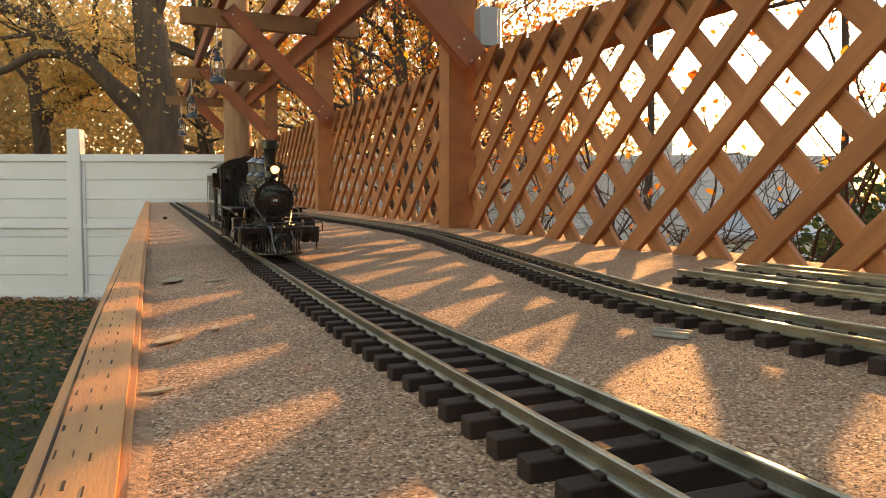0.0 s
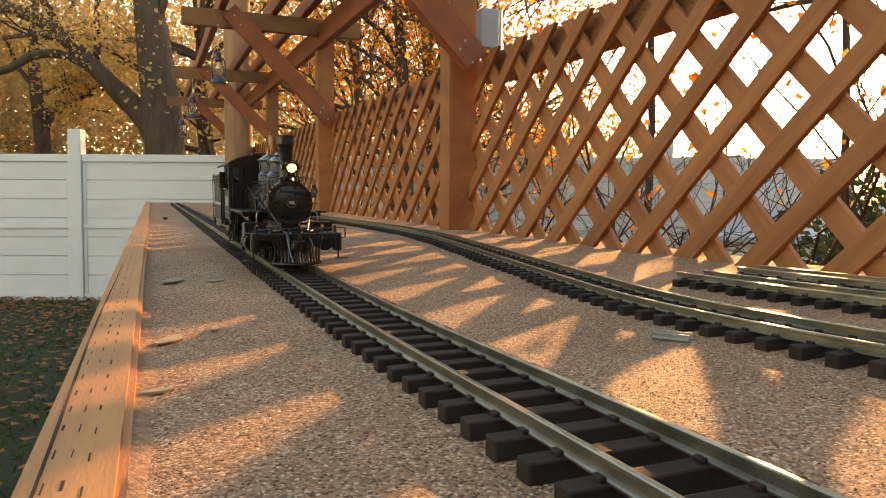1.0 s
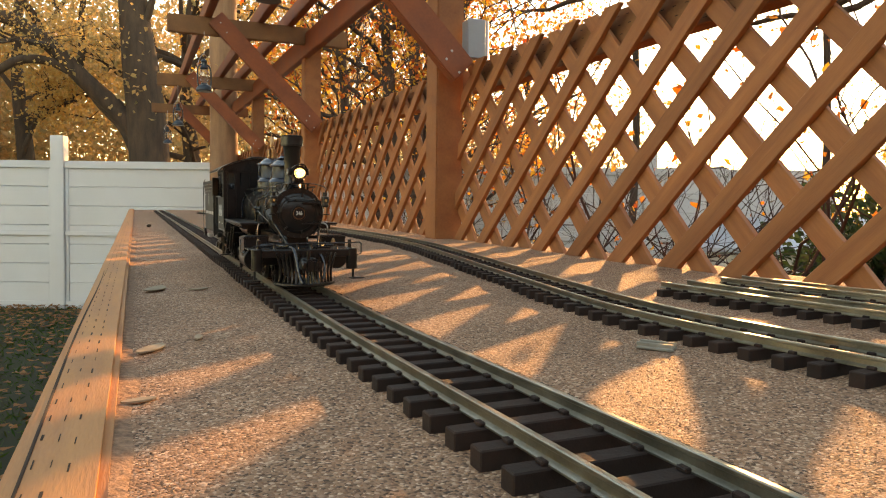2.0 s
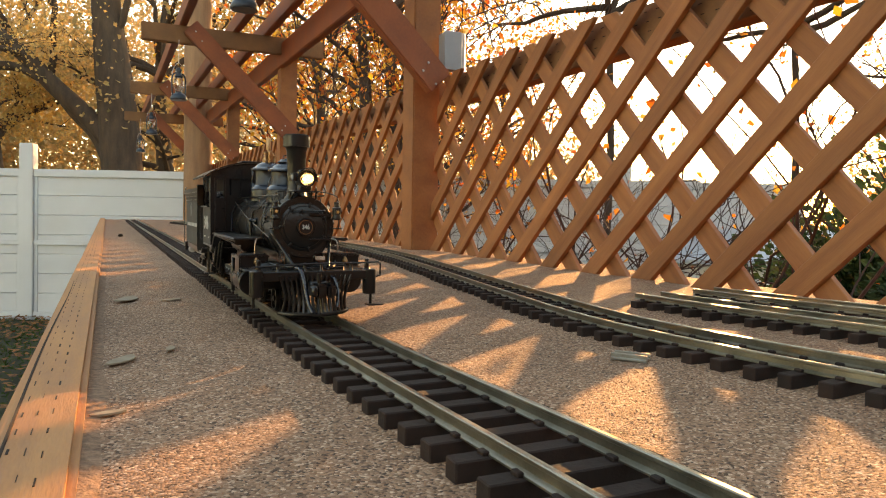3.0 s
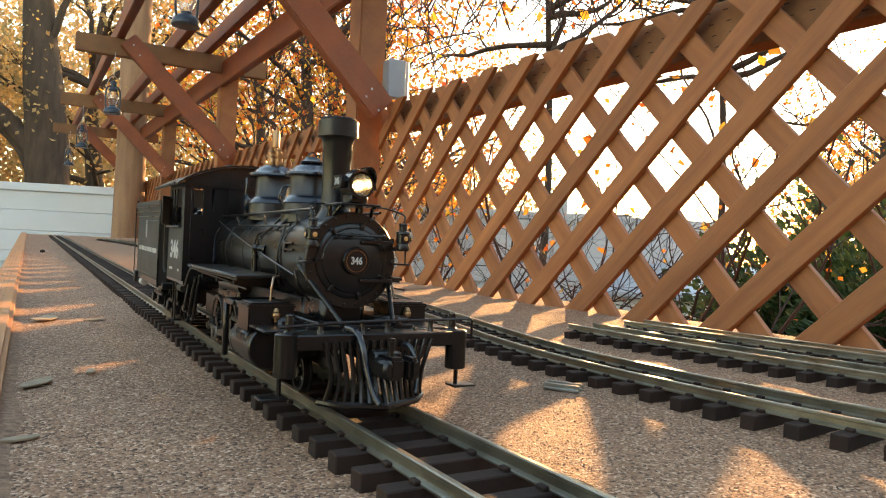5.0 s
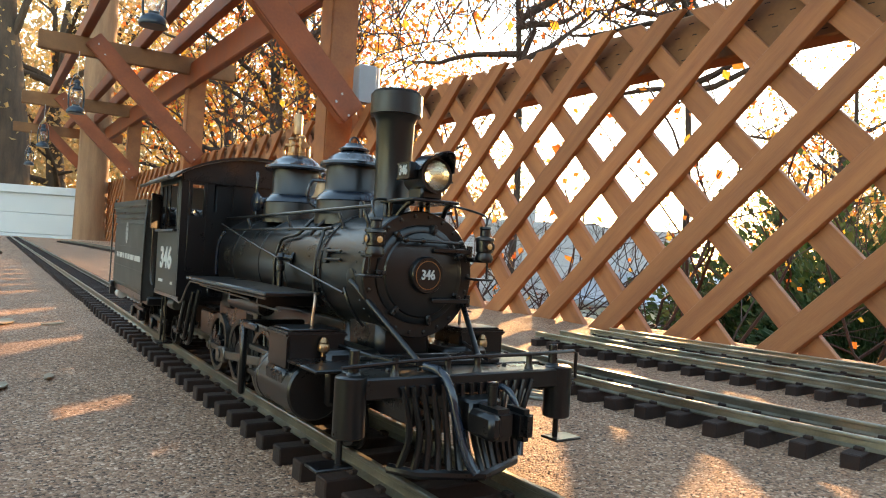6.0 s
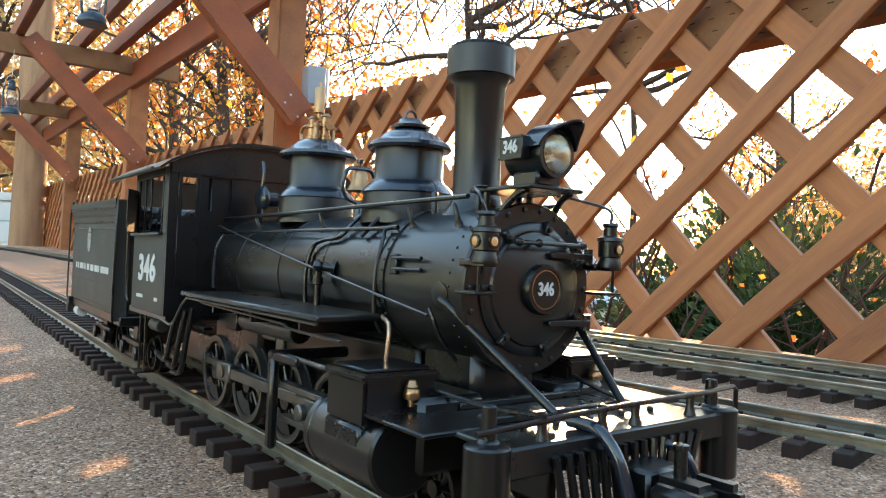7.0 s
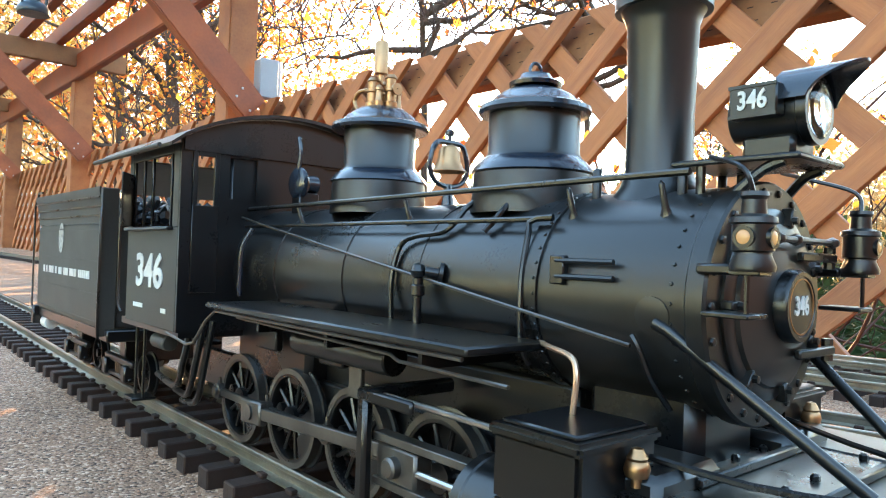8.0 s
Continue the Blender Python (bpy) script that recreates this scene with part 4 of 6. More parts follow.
def build_front(loco):
    # smokebox and its door
    wide = Matrix.Diagonal((1.045, 1.045, 1, 1))
    sb = part("smokebox", drum(0, 0.003, 0.056, CZ, 0.0305, 48), GRAPHITE, loco, "dark graphite smokebox")
    bm = lathe(bmesh.new(), [(0.0205, 0.0), (0.0296, 0.0), (0.0302, 0.0008), (0.0302, 0.005), (0.0296, 0.0056)], 48, along((0, 0.0006, CZ), (0, 0.02, CZ)) @ wide, True)
    studs(bm, None, at(0, 0.0008, CZ) @ FRONT, 0.0289, 22, 0.0012, 0.0012)
    part("front_ring", bm, GRAPHITE, sb, "bolted smokebox front ring")
    bm = lathe(bmesh.new(), [(0.0246, 0), (0.0246, 0.0016), (0.0236, 0.0024), (0.0212, 0.0026), (0.0206, 0.0036), (0.0150, 0.0052), (0.0080, 0.0062), (0, 0.0066)], 48, at(0, 0.0014, CZ) @ FRONT)
    door = part("smokebox_door", bm, GRAPHITE, loco, "round dished smokebox door")
    for k in range(7):
        a = radians(25 + k * 51.4)
        bm = bmesh.new()
        p = at(0.0232 * math.cos(a), -0.0012, CZ + 0.0232 * math.sin(a)) @ Matrix.Rotation(-a, 4, "Y")
        box(bm, -0.0028, 0.0024, -0.0018, 0.0014, -0.0011, 0.0011, 0.0004, p)
        lathe(bm, [(0.0011, 0), (0.001, 0.0014), (0, 0.0016)], 6, p @ at(-0.0008, -0.0016, 0) @ FRONT)
        part("dog", bm, GRAPHITE, door)
    for z in (CZ + 0.0125, CZ - 0.0125):
        bm = boxed(0.004, 0.0262, -0.0062, -0.0044, z - 0.0012, z + 0.0012, 0.0004)
        rod(bm, (0.0262, -0.004, z - 0.003), (0.0262, -0.004, z + 0.003), 0.0016, 8)
        part("hinge_strap", bm, BLACK, door)
    bm = bmesh.new()
    tube(bm, [(-0.0135, -0.0075, CZ + 0.0165), (0.0, -0.0082, CZ + 0.0165), (0.0185, -0.0075, CZ + 0.0165)], 0.0008, 8)
    for x in (-0.0135, -0.004, 0.0185):
        lathe(bm, [(0, -0.0016), (0.0016, -0.0008), (0.0018, 0), (0.0016, 0.0008), (0, 0.0016)], 10, at(x, -0.0075, CZ + 0.0165))
        rod(bm, (x, -0.0075, CZ + 0.0165), (x, -0.001, CZ + 0.0165), 0.0007, 6)
    part("door_handrail", bm, BLACK, door)
    plate = part("number_plate", lathe(bmesh.new(), [(0, 0), (0.0092, 0), (0.0092, 0.0030), (0.0086, 0.0040), (0.0076, 0.0040), (0.0074, 0.0036), (0, 0.0036)], 32, at(0, -0.0040, CZ) @ FRONT), BLACK, loco, "round black number plate")
    part("gold_ring", lathe(bmesh.new(), [(0.0067, 0), (0.00705, 0), (0.00705, 0.0003), (0.0067, 0.0003)], 32, at(0, -0.0076, CZ) @ FRONT, True), BRASS, plate, "thin gold ring")
    words("number", "346", 0.0064, at(0, -0.0077, CZ) @ FRONT, WHITE, plate, squeeze=0.82)
    # marker lamps on their brackets
    for s in (-1, 1):
        lamp = part("marker_lamp", lathe(bmesh.new(), [(0, 0), (0.0048, 0), (0.0050, 0.0012), (0.0040, 0.0036), (0.0040, 0.0042), (0.0046, 0.0046), (0.0046, 0.0104), (0.0052, 0.0108), (0.0050, 0.0120), (0.0028, 0.0128),
                    (0.0026, 0.0160), (0.0032, 0.0168), (0.0030, 0.0178), (0, 0.0180)], 20, at(s * 0.0312, -0.010, 0.0955) @ Matrix.Scale(0.97, 4)), BLACK, loco, "black marker lamp with amber lenses")
        for d in (FRONT, LEFT if s < 0 else RIGHT):
            part("lens", lathe(bmesh.new(), [(0.0016, 0), (0.0016, 0.0006), (0.0012, 0.0009), (0, 0.0010)], 14, at(s * 0.0312, -0.010, 0.1028) @ d @ at(0, 0, 0.0040)), AMBER, lamp, "amber glass lens")
            part("lens_frame", lathe(bmesh.new(), [(0.0016, 0), (0.0024, 0), (0.0024, 0.0010), (0.0016, 0.0010)], 14, at(s * 0.0312, -0.010, 0.1028) @ d @ at(0, 0, 0.0038), True), BLACK, lamp)
        bm = boxed(s * 0.0300 - 0.0022, s * 0.0300 + 0.0022, -0.0060, 0.0030, CZ + 0.0075, CZ + 0.0100, 0.0006)
        box(bm, s * 0.0312 - 0.0030, s * 0.0312 + 0.0030, -0.0130, -0.0060, 0.0945, 0.0957, 0.0003)
        part("lamp_bracket", bm, BLACK, loco)
        bm = tube(bmesh.new(), [(s * 0.018, 0.006, CZ + 0.036), (s * 0.026, 0.003, CZ + 0.035), (s * 0.0325, -0.008, CZ + 0.031), (s * 0.0312, -0.010, CZ + 0.0250)], 0.0006, 6, 5)
        part("lamp_wire", bm, BLACK, loco)
        bm = tube(bmesh.new(), [(s * 0.0335, -0.010, CZ + 0.009), (s * 0.0335, -0.010, CZ - 0.001)], 0.0006, 6)
        box(bm, min(s * 0.027, s * 0.0365), max(s * 0.027, s * 0.0365), -0.0118, -0.0010, CZ - 0.0018, CZ - 0.0006, 0.0003)
        part("side_bracket", bm, BLACK, loco)
    # headlamp and shelf
    slim = Matrix.Translation((0, 0, 0.1355)) @ Matrix.Diagonal((0.82, 1, 0.82, 1)) @ Matrix.Translation((0, 0, -0.1360))
    shelf = part("headlamp_shelf", boxed(-0.0135, 0.0135, -0.0120, 0.0215, 0.1222, 0.1238, 0.0005), BLACK, loco)
    for s in (-1, 1):
        bm = tube(bmesh.new(), [(s * 0.011, -0.0075, 0.1222), (s * 0.0115, -0.003, 0.1205), (s * 0.0125, 0.001, 0.1170), (s * 0.0130, 0.004, 0.1140)], 0.0013, 8, 4)
        rod(bm, (s * 0.0110, 0.014, 0.1224), (s * 0.0110, 0.014, 0.1130), 0.0013, 8)
        part("shelf_bracket", bm, BLACK, shelf)
    head = part("headlamp", lathe(bmesh.new(), [(0, 0.0), (0.0092, 0.0), (0.0098, 0.0008), (0.0098, 0.0170), (0.0105, 0.0174), (0.0105, 0.0198), (0.0088, 0.0198), (0.0080, 0.0090), (0, 0.0080)], 32, slim @ at(0, 0.0090, 0.1360) @ FRONT), BLACK, loco, "black round headlamp with number boards")
    part("lamp_base", boxed(-0.0062, 0.0062, -0.0075, 0.0060, 0.1236, 0.1300, 0.0012), BLACK, head)
    bm = lathe(bmesh.new(), [(0.0016, 0.0165), (0.0045, 0.0185), (0.0075, 0.0225), (0.0086, 0.0262), (0.0084, 0.0264), (0.0072, 0.0227), (0.0042, 0.0188), (0.0014, 0.0169)], 28, slim @ at(0, 0.0160, 0.1360) @ FRONT, True)
    part("reflector", bm, MIRROR, head, "polished reflector bowl")
    part("bulb", lathe(bmesh.new(), [(0, 0.0170), (0.0012, 0.0178), (0.0014, 0.0195), (0, 0.0210)], 12, at(0, 0.0160, 0.1355) @ FRONT), BULB, head, "small glowing warm bulb")
    lens = part("lens", lathe(bmesh.new(), [(0.0087, 0.0262), (0.0084, 0.0270), (0.0045, 0.0282), (0, 0.0286)], 28, slim @ at(0, 0.0160, 0.1360) @ FRONT), GLASS, head, "clear glass lens")
    lens.visible_shadow = False
    bm = bmesh.new()
    rows = []
    for r in (0.0099, 0.0092):
        for y in (-0.003, -0.0215):
            rows.append([bm.verts.new((r * math.cos(a), y + (0.0105 * math.cos(a) ** 2 if y < -0.01 else 0), 0.1360 + 0.0004 + r * math.sin(a))) for a in np.linspace(radians(6), radians(174), 20)])
    o0, o1, i0, i1 = rows
    for a, b in ((o0, o1), (o1, i1), (i1, i0), (i0, o0)):
        for k in range(19):
            bm.faces.new((a[k], a[k + 1], b[k + 1], b[k]))
    for k in (0, 19):
        bm.faces.new((o0[k], o1[k], i1[k], i0[k]))
    part("visor", bm, BLUE_BLACK, head, "curved black visor over the lens")
    for s, d in ((-1, LEFT), (1, RIGHT)):
        board = part("number_board", boxed(s * 0.0103 - 0.0022, s * 0.0103 + 0.0022, -0.0058, 0.0062, 0.1332, 0.1414, 0.0004), BLACK, head)
        bm = bmesh.new()
        for z in (0.1336, 0.1410):
            box(bm, s * 0.0126 - 0.0003, s * 0.0126 + 0.0003, -0.0058, 0.0062, z - 0.0004, z + 0.0004)
        part("rim", bm, BLACK, board)
        words("number", "346", 0.0064, at(s * 0.0126, 0.0002, 0.1373) @ d, WHITE, board, squeeze=0.78)


def dome(loco, name, y, r, rim, z0, z1, top, label):
    prof = [(r * 1.35, z0 - 0.017), (r * 1.30, z0 - 0.004), (r * 1.28, z0 - 0.002), (r * 1.22, z0), (r * 1.10, z0 + 0.0016), (r, z0 + 0.004), (r, z1 - 0.002), (r * 1.08, z1 - 0.001)]
    d = part(name, lathe(bmesh.new(), prof + [(0, z1 - 0.001)], 40, at(0, y, 0)), GRAPHITE, loco, label, at(0, 0, 0.0026))
    cap = [(rim * 0.96, z1 - 0.0022), (rim, z1 - 0.0010), (rim * 0.98, z1 + 0.0006), (rim * 0.80, z1 + 0.0022), (rim * 0.70, z1 + 0.0044), (rim * 0.50, top - 0.0024), (rim * 0.30, top - 0.0010), (0, top)]
    part("cap", lathe(bmesh.new(), cap, 40, at(0, y, 0)), BLUE_BLACK, d, "glossy blue-black domed cap")
    bm = bmesh.new()
    lathe(bm, [(r * 1.29, z0 - 0.0034), (r * 1.36, z0 - 0.0028), (r * 1.30, z0 - 0.0012), (r * 1.16, z0 + 0.0012), (r * 1.02, z0 + 0.0030), (r, z0 + 0.003)], 40, at(0, y, 0))
    part("base_ring", bm, BLUE_BLACK, d)
    return d


def build_top(loco):
    stack = part("chimney", lathe(bmesh.new(), [(0.0155, 0.1105), (0.0140, 0.1145), (0.0108, 0.1190), (0.0097, 0.1230), (0.0095, 0.140), (0.0103, 0.1660), (0.0114, 0.1690), (0.0122, 0.1702), (0.0139, 0.1703), (0.0139, 0.1812), (0, 0.1813)], 40, at(0, 0.0335, 0)), GRAPHITE, loco, "tall black chimney with flared cap")
    bm = lathe(bmesh.new(), [(0.0126, 0.1810), (0.0126, 0.1826), (0.0118, 0.1833), (0, 0.1838)], 40, at(0, 0.0335, 0))
    part("spark_screen", bm, shade("coarse_black_mesh", (0.02, 0.02, 0.022), (0.004, 0.004, 0.004), 0.7, scale=900, bump=1.0, fine=1500), stack, "rough black mesh spark screen")
    for s in (-1, 1):
        for y in (0.0195, 0.0475):
            part("saddle_bolt", lathe(bmesh.new(), [(0.0014, 0.112), (0.0014, 0.1235), (0.0010, 0.1242), (0, 0.1244)], 10, at(s * 0.0105, y, 0)), GRAPHITE, stack)
    sand = dome(loco, "sand_dome", 0.083, 0.0158, 0.0196, 0.1262, 0.1455, 0.1545, "tall cylindrical sand dome")
    bm = lathe(bmesh.new(), [(0.0090, 0.1535), (0.0092, 0.1548), (0.0062, 0.1562), (0.0050, 0.1580), (0, 0.1588)], 28, at(0, 0.083, 0))
    part("filler_lid", bm, BLUE_BLACK, sand)
    part("lid_ring", tube(bmesh.new(), [(0.0030 * math.cos(a), 0.083, 0.1586 + 0.0034 * math.sin(a)) for a in np.linspace(0, math.pi, 12)], 0.0006, 6), BLUE_BLACK, sand)
    steam = dome(loco, "steam_dome", 0.175, 0.0158, 0.0218, 0.1285, 0.1505, 0.1605, "cylindrical steam dome carrying brass safety valves")
    for x, y, r, h in ((-0.003, 0.1935, 0.0030, 0.0135), (0.0042, 0.1945, 0.0028, 0.013), (0.001, 0.1860, 0.0026, 0.0145), (-0.0045, 0.187, 0.0016, 0.009), (0.0065, 0.188, 0.0014, 0.008)):
        prof = [(r * 1.2, 0.159), (r * 1.25, 0.161), (r, 0.1615), (r, 0.1655), (r * 1.25, 0.1659), (r * 1.25, 0.1667), (r * 0.9, 0.1671), (r * 0.9, 0.159 + h * 0.85), (r * 1.1, 0.159 + h * 0.88), (r * 0.6, 0.159 + h), (0, 0.159 + h)]
        part("safety_valve", lathe(bmesh.new(), prof, 14, at(x, y - 0.0165, 0)), BRASS, steam, "brass safety valve")
    bm = lathe(bmesh.new(), [(0.0012, 0.170), (0.0012, 0.1745), (0.0030, 0.1748), (0.0031, 0.1885), (0.0026, 0.1892), (0.0006, 0.1896), (0.0006, 0.1922), (0, 0.1924)], 14, at(0.0, 0.176, 0))
    part("whistle", bm, BRASS, steam, "brass whistle")
    bm = tube(bmesh.new(), [(-0.004, 0.1875, 0.159), (-0.004, 0.1905, 0.164), (-0.004, 0.1875, 0.1675), (-0.003, 0.1815, 0.168)], 0.0009, 8, 5)
    lathe(bm, [(0.0004, -0.0005), (0.0026, -0.0005), (0.0026, 0.0005), (0.0004, 0.0005)], 12, at(0.001, 0.165, 0.1665) @ FRONT, True)
    part("valve_pipe", bm, BRASS, steam)
    # bell between the domes
    bell = part("bell", lathe(bmesh.new(), [(0.0012, 0.0105), (0.0030, 0.0100), (0.0040, 0.0085), (0.0046, 0.0040), (0.0058, 0.0014), (0.0072, 0.0), (0.0066, -0.0002), (0.0048, 0.0016), (0.0030, 0.0080), (0, 0.0090)], 28, at(0, 0.1275, 0.1275)), BRASS, loco, "polished brass bell in a black yoke", at(0, 0, 0.0026))
    bm = tube(bmesh.new(), [(-0.0085, 0.1275, 0.1360), (-0.0098, 0.1275, 0.1290), (-0.0070, 0.1275, 0.1235), (0, 0.1275, 0.1215), (0.0070, 0.1275, 0.1235), (0.0098, 0.1275, 0.1290), (0.0085, 0.1275, 0.1360)], 0.0010, 8, 6)
    tube(bm, [(-0.0085, 0.1275, 0.1355), (-0.0062, 0.1275, 0.1385), (0, 0.1275, 0.1390), (0.0062, 0.1275, 0.1385), (0.0085, 0.1275, 0.1355)], 0.0011, 8, 5)
    lathe(bm, [(0.0008, 0.138), (0.0008, 0.1415), (0.0018, 0.1420), (0.0018, 0.1435), (0, 0.1446)], 10, at(0, 0.1275, 0))
    rod(bm, (0, 0.1275, 0.112), (0, 0.1275, 0.1225), 0.003, 10, 0.0014)
    part("yoke", bm, BLUE_BLACK, bell)
    # generator on the boiler before the cab
    gen = part("generator", lathe(bmesh.new(), [(0, 0), (0.006, 0), (0.0078, 0.0012), (0.0082, 0.0030), (0.0070, 0.0048), (0.0045, 0.0056), (0.0045, 0.0120), (0.0030, 0.0130), (0, 0.0130)], 24, along((-0.012, 0.230, 0.1305), (0.01, 0.230, 0.1305))), BLUE_BLACK, loco, "small round steam generator")
    part("exhaust_pipe", tube(bmesh.new(), [(-0.010, 0.230, 0.136), (-0.0095, 0.229, 0.146), (-0.0095, 0.231, 0.1535)], 0.0012, 8, 4), BLUE_BLACK, gen)
    part("generator_foot", boxed(-0.011, 0.0, 0.226, 0.234, 0.113, 0.126, 0.0006), BLACK, gen)


def build_boiler(loco):
    boiler = part("boiler", lathe(bmesh.new(), [(0, 0), (0.0288, 0), (0.0288, 0.116), (0.0300, 0.204), (0, 0.204)], 56, along((0, 0.052, CZ), (0, 0.256, CZ)) @ Matrix.Diagonal((1.035, 1.035, 1, 1))), BLACK, loco, "long satin black boiler barrel")
    for y, r, w in ((0.108, 0.03005, 0.0008), (0.156, 0.0303, 0.0008), (0.212, 0.0309, 0.0008)):
        part("boiler_band", lathe(bmesh.new(), [(r - 0.0008, -w), (r, -w * 0.6), (r, w * 0.6), (r - 0.0008, w)], 56, along((0, y, CZ), (0, y + 0.1, CZ)), True), BLACK, boiler)
    bm = lathe(bmesh.new(), [(0.0298, -0.003), (0.0312, -0.0026), (0.0312, 0.0026), (0.0298, 0.003)], 56, along((0, 0.055, CZ), (0, 0.2, CZ)))
    for k in range(44):
        a = 2 * math.pi * k / 44
        for dy in (-0.0016,):
            lathe(bm, [(0.0006, 0), (0.0004, 0.0004), (0, 0.0005)], 5, along((0.0312 * math.cos(a), 0.055 + dy, CZ + 0.0312 * math.sin(a)), (0.06 * math.cos(a), 0.055 + dy, CZ + 0.06 * math.sin(a))))
    part("riveted_band", bm, BLACK, boiler, "riveted band between smokebox and boiler")
    bm = bmesh.new()
    for k in range(40):
        a = 2 * math.pi * k / 40
        lathe(bm, [(0.0006, 0), (0.0004, 0.0004), (0, 0.0005)], 5, along((0.0305 * math.cos(a), 0.010, CZ + 0.0305 * math.sin(a)), (0.06 * math.cos(a), 0.010, CZ + 0.06 * math.sin(a))))
    part("rivets", bm, GRAPHITE, boiler)
    # firebox and saddle below
    part("firebox", boxed(-0.024, 0.024, 0.19, 0.262, 0.034, 0.080, 0.003), BLACK, loco)
    part("smokebox_saddle", boxed(-0.016, 0.016, 0.010, 0.046, 0.034, 0.066, 0.004), BLACK, loco)
    # block added to close the see-through gaps, so the underside stays dark
    part("ashpan", boxed(-0.0142, 0.0142, 0.050, 0.262, 0.016, 0.060, 0.002), BLACK, loco)
    for s in (-1, 1):
        part("frame_plate", boxed(s * 0.0165 - 0.0022, s * 0.0165 + 0.0022, -0.03, 0.335, 0.020, 0.040, 0.0008), BLACK, loco)
        # handrails and pipes along the boiler
        h = part("handrail", tube(bmesh.new(), [(s * 0.0235, 0.254, 0.1175), (s * 0.0235, 0.150, 0.1182), (s * 0.0232, 0.010, 0.1195)], 0.0010, 8), BLACK, loco)
        for y in (0.018, 0.048, 0.125, 0.205):
            bm = lathe(bmesh.new(), [(0.0022, 0), (0.0018, 0.001), (0.0010, 0.003), (0.0008, 0.0094), (0, 0.0105)], 8, along((s * 0.0198, y, 0.1080), (s * 0.0236, y, 0.1186)))
            part("stanchion", bm, BLACK, h)
        part("pipe", tube(bmesh.new(), [(s * 0.0262, 0.252, 0.1085), (s * 0.0252, 0.066, 0.1085), (s * 0.0262, 0.060, 0.1075), (s * 0.0308, 0.058, 0.092), (s * 0.0312, 0.0575, 0.074), (s * 0.028, 0.057, 0.066)], 0.0009, 8, 4), BLACK, loco)
        part("sand_pipe", tube(bmesh.new(), [(s * 0.0125, 0.089, 0.1195), (s * 0.0195, 0.094, 0.1140), (s * 0.0258, 0.098, 0.1055), (s * 0.0272, 0.112, 0.1035), (s * 0.0290, 0.1190, 0.100), (s * 0.0314, 0.1205, 0.088), (s * 0.0310, 0.1205, 0.0738)], 0.0010, 8, 5), BLACK, loco)
        part("sand_pipe", tube(bmesh.new(), [(s * 0.0125, 0.077, 0.1195), (s * 0.0205, 0.076, 0.1125), (s * 0.0262, 0.079, 0.1050)], 0.0010, 8, 5), BLACK, loco)
        part("feed_pipe", tube(bmesh.new(), [(s * 0.0300, 0.236, 0.107), (s * 0.0330, 0.240, 0.098), (s * 0.0335, 0.241, 0.085), (s * 0.0335, 0.241, 0.0745)], 0.0012, 8, 5), BLUE_BLACK, loco)
        rodb = part("diagonal_rod", tube(bmesh.new(), [(s * 0.0275, 0.254, 0.1130), (s * 0.0335, 0.140, 0.0955), (s * 0.0318, 0.020, 0.0760)], 0.0006, 6, 4), ROD, loco, "thin dark steel control rod")
        part("rod_clevis", tube(bmesh.new(), [(s * 0.0312, 0.020, 0.0785), (s * 0.0310, 0.018, 0.0755), (s * 0.0285, 0.016, 0.068), (s * 0.0225, 0.014, 0.060)], 0.0008, 6, 4), BLACK, rodb)
        # check valve with its stem
        v = part("check_valve", lathe(bmesh.new(), [(0.0015, 0.0735), (0.0015, 0.083), (0.0024, 0.0835), (0.0024, 0.0865), (0.0018, 0.087), (0.0018, 0.089), (0, 0.0905)], 12, at(s * 0.0345, 0.1015, 0)), BLACK, loco)
        bm = lathe(bmesh.new(), [(0, -0.0028), (0.002, -0.002), (0.0028, 0), (0.002, 0.002), (0, 0.0028)], 12, at(s * 0.0345, 0.1015, 0.0915))
        lathe(bm, [(0.0040, 0), (0.0040, 0.0012), (0.0018, 0.0016), (0.0018, 0.006)], 12, along((s * 0.0287, 0.0955, 0.0905), (s * 0.0345, 0.1005, 0.0915)))
        part("valve_body", bm, BLACK, v)
        # bypass fitting on the smokebox side
        bm = boxed(s * 0.0305 - 0.0013, s * 0.0305 + 0.0013, 0.0420, 0.0470, 0.0900, 0.0980, 0.0004)
        for z in (0.0965, 0.0922):
            rod(bm, (s * 0.0312, 0.045, z), (s * 0.0312, 0.026, z), 0.0008, 8)
        part("fitting", bm, BLACK, loco)
        # running board, angle strip and bright pipe below
        walkway = part("running_board", boxed(min(s * 0.031, s * 0.0620), max(s * 0.031, s * 0.0620), 0.047, 0.212, 0.0715, 0.0740, 0.0006), BLACK, loco, "flat running board along the boiler")
        part("edge_strip", tube(bmesh.new(), [(s * 0.0605, 0.05, 0.0705), (s * 0.0605, 0.205, 0.0705), (s * 0.0605, 0.214, 0.066), (s * 0.0605, 0.228, 0.0545), (s * 0.0605, 0.236, 0.053), (s * 0.0605, 0.262, 0.0555)], 0.0007, 6), ROD, walkway, "grey steel edge strip")
        part("air_pipe", tube(bmesh.new(), [(s * 0.058, 0.036, 0.0655), (s * 0.058, 0.080, 0.0660), (s * 0.058, 0.084, 0.0675), (s * 0.0575, 0.19, 0.0690)], 0.0006, 6), ROD, walkway)
        for y in (0.07, 0.12, 0.17):
            part("bracket", boxed(min(s * 0.022, s * 0.058), max(s * 0.022, s * 0.058), y - 0.0008, y + 0.0008, 0.065, 0.0716), BLACK, walkway)
        part("air_tank", drum(s * 0.040, 0.105, 0.168, 0.0615, 0.0055, 18), BLACK, loco)
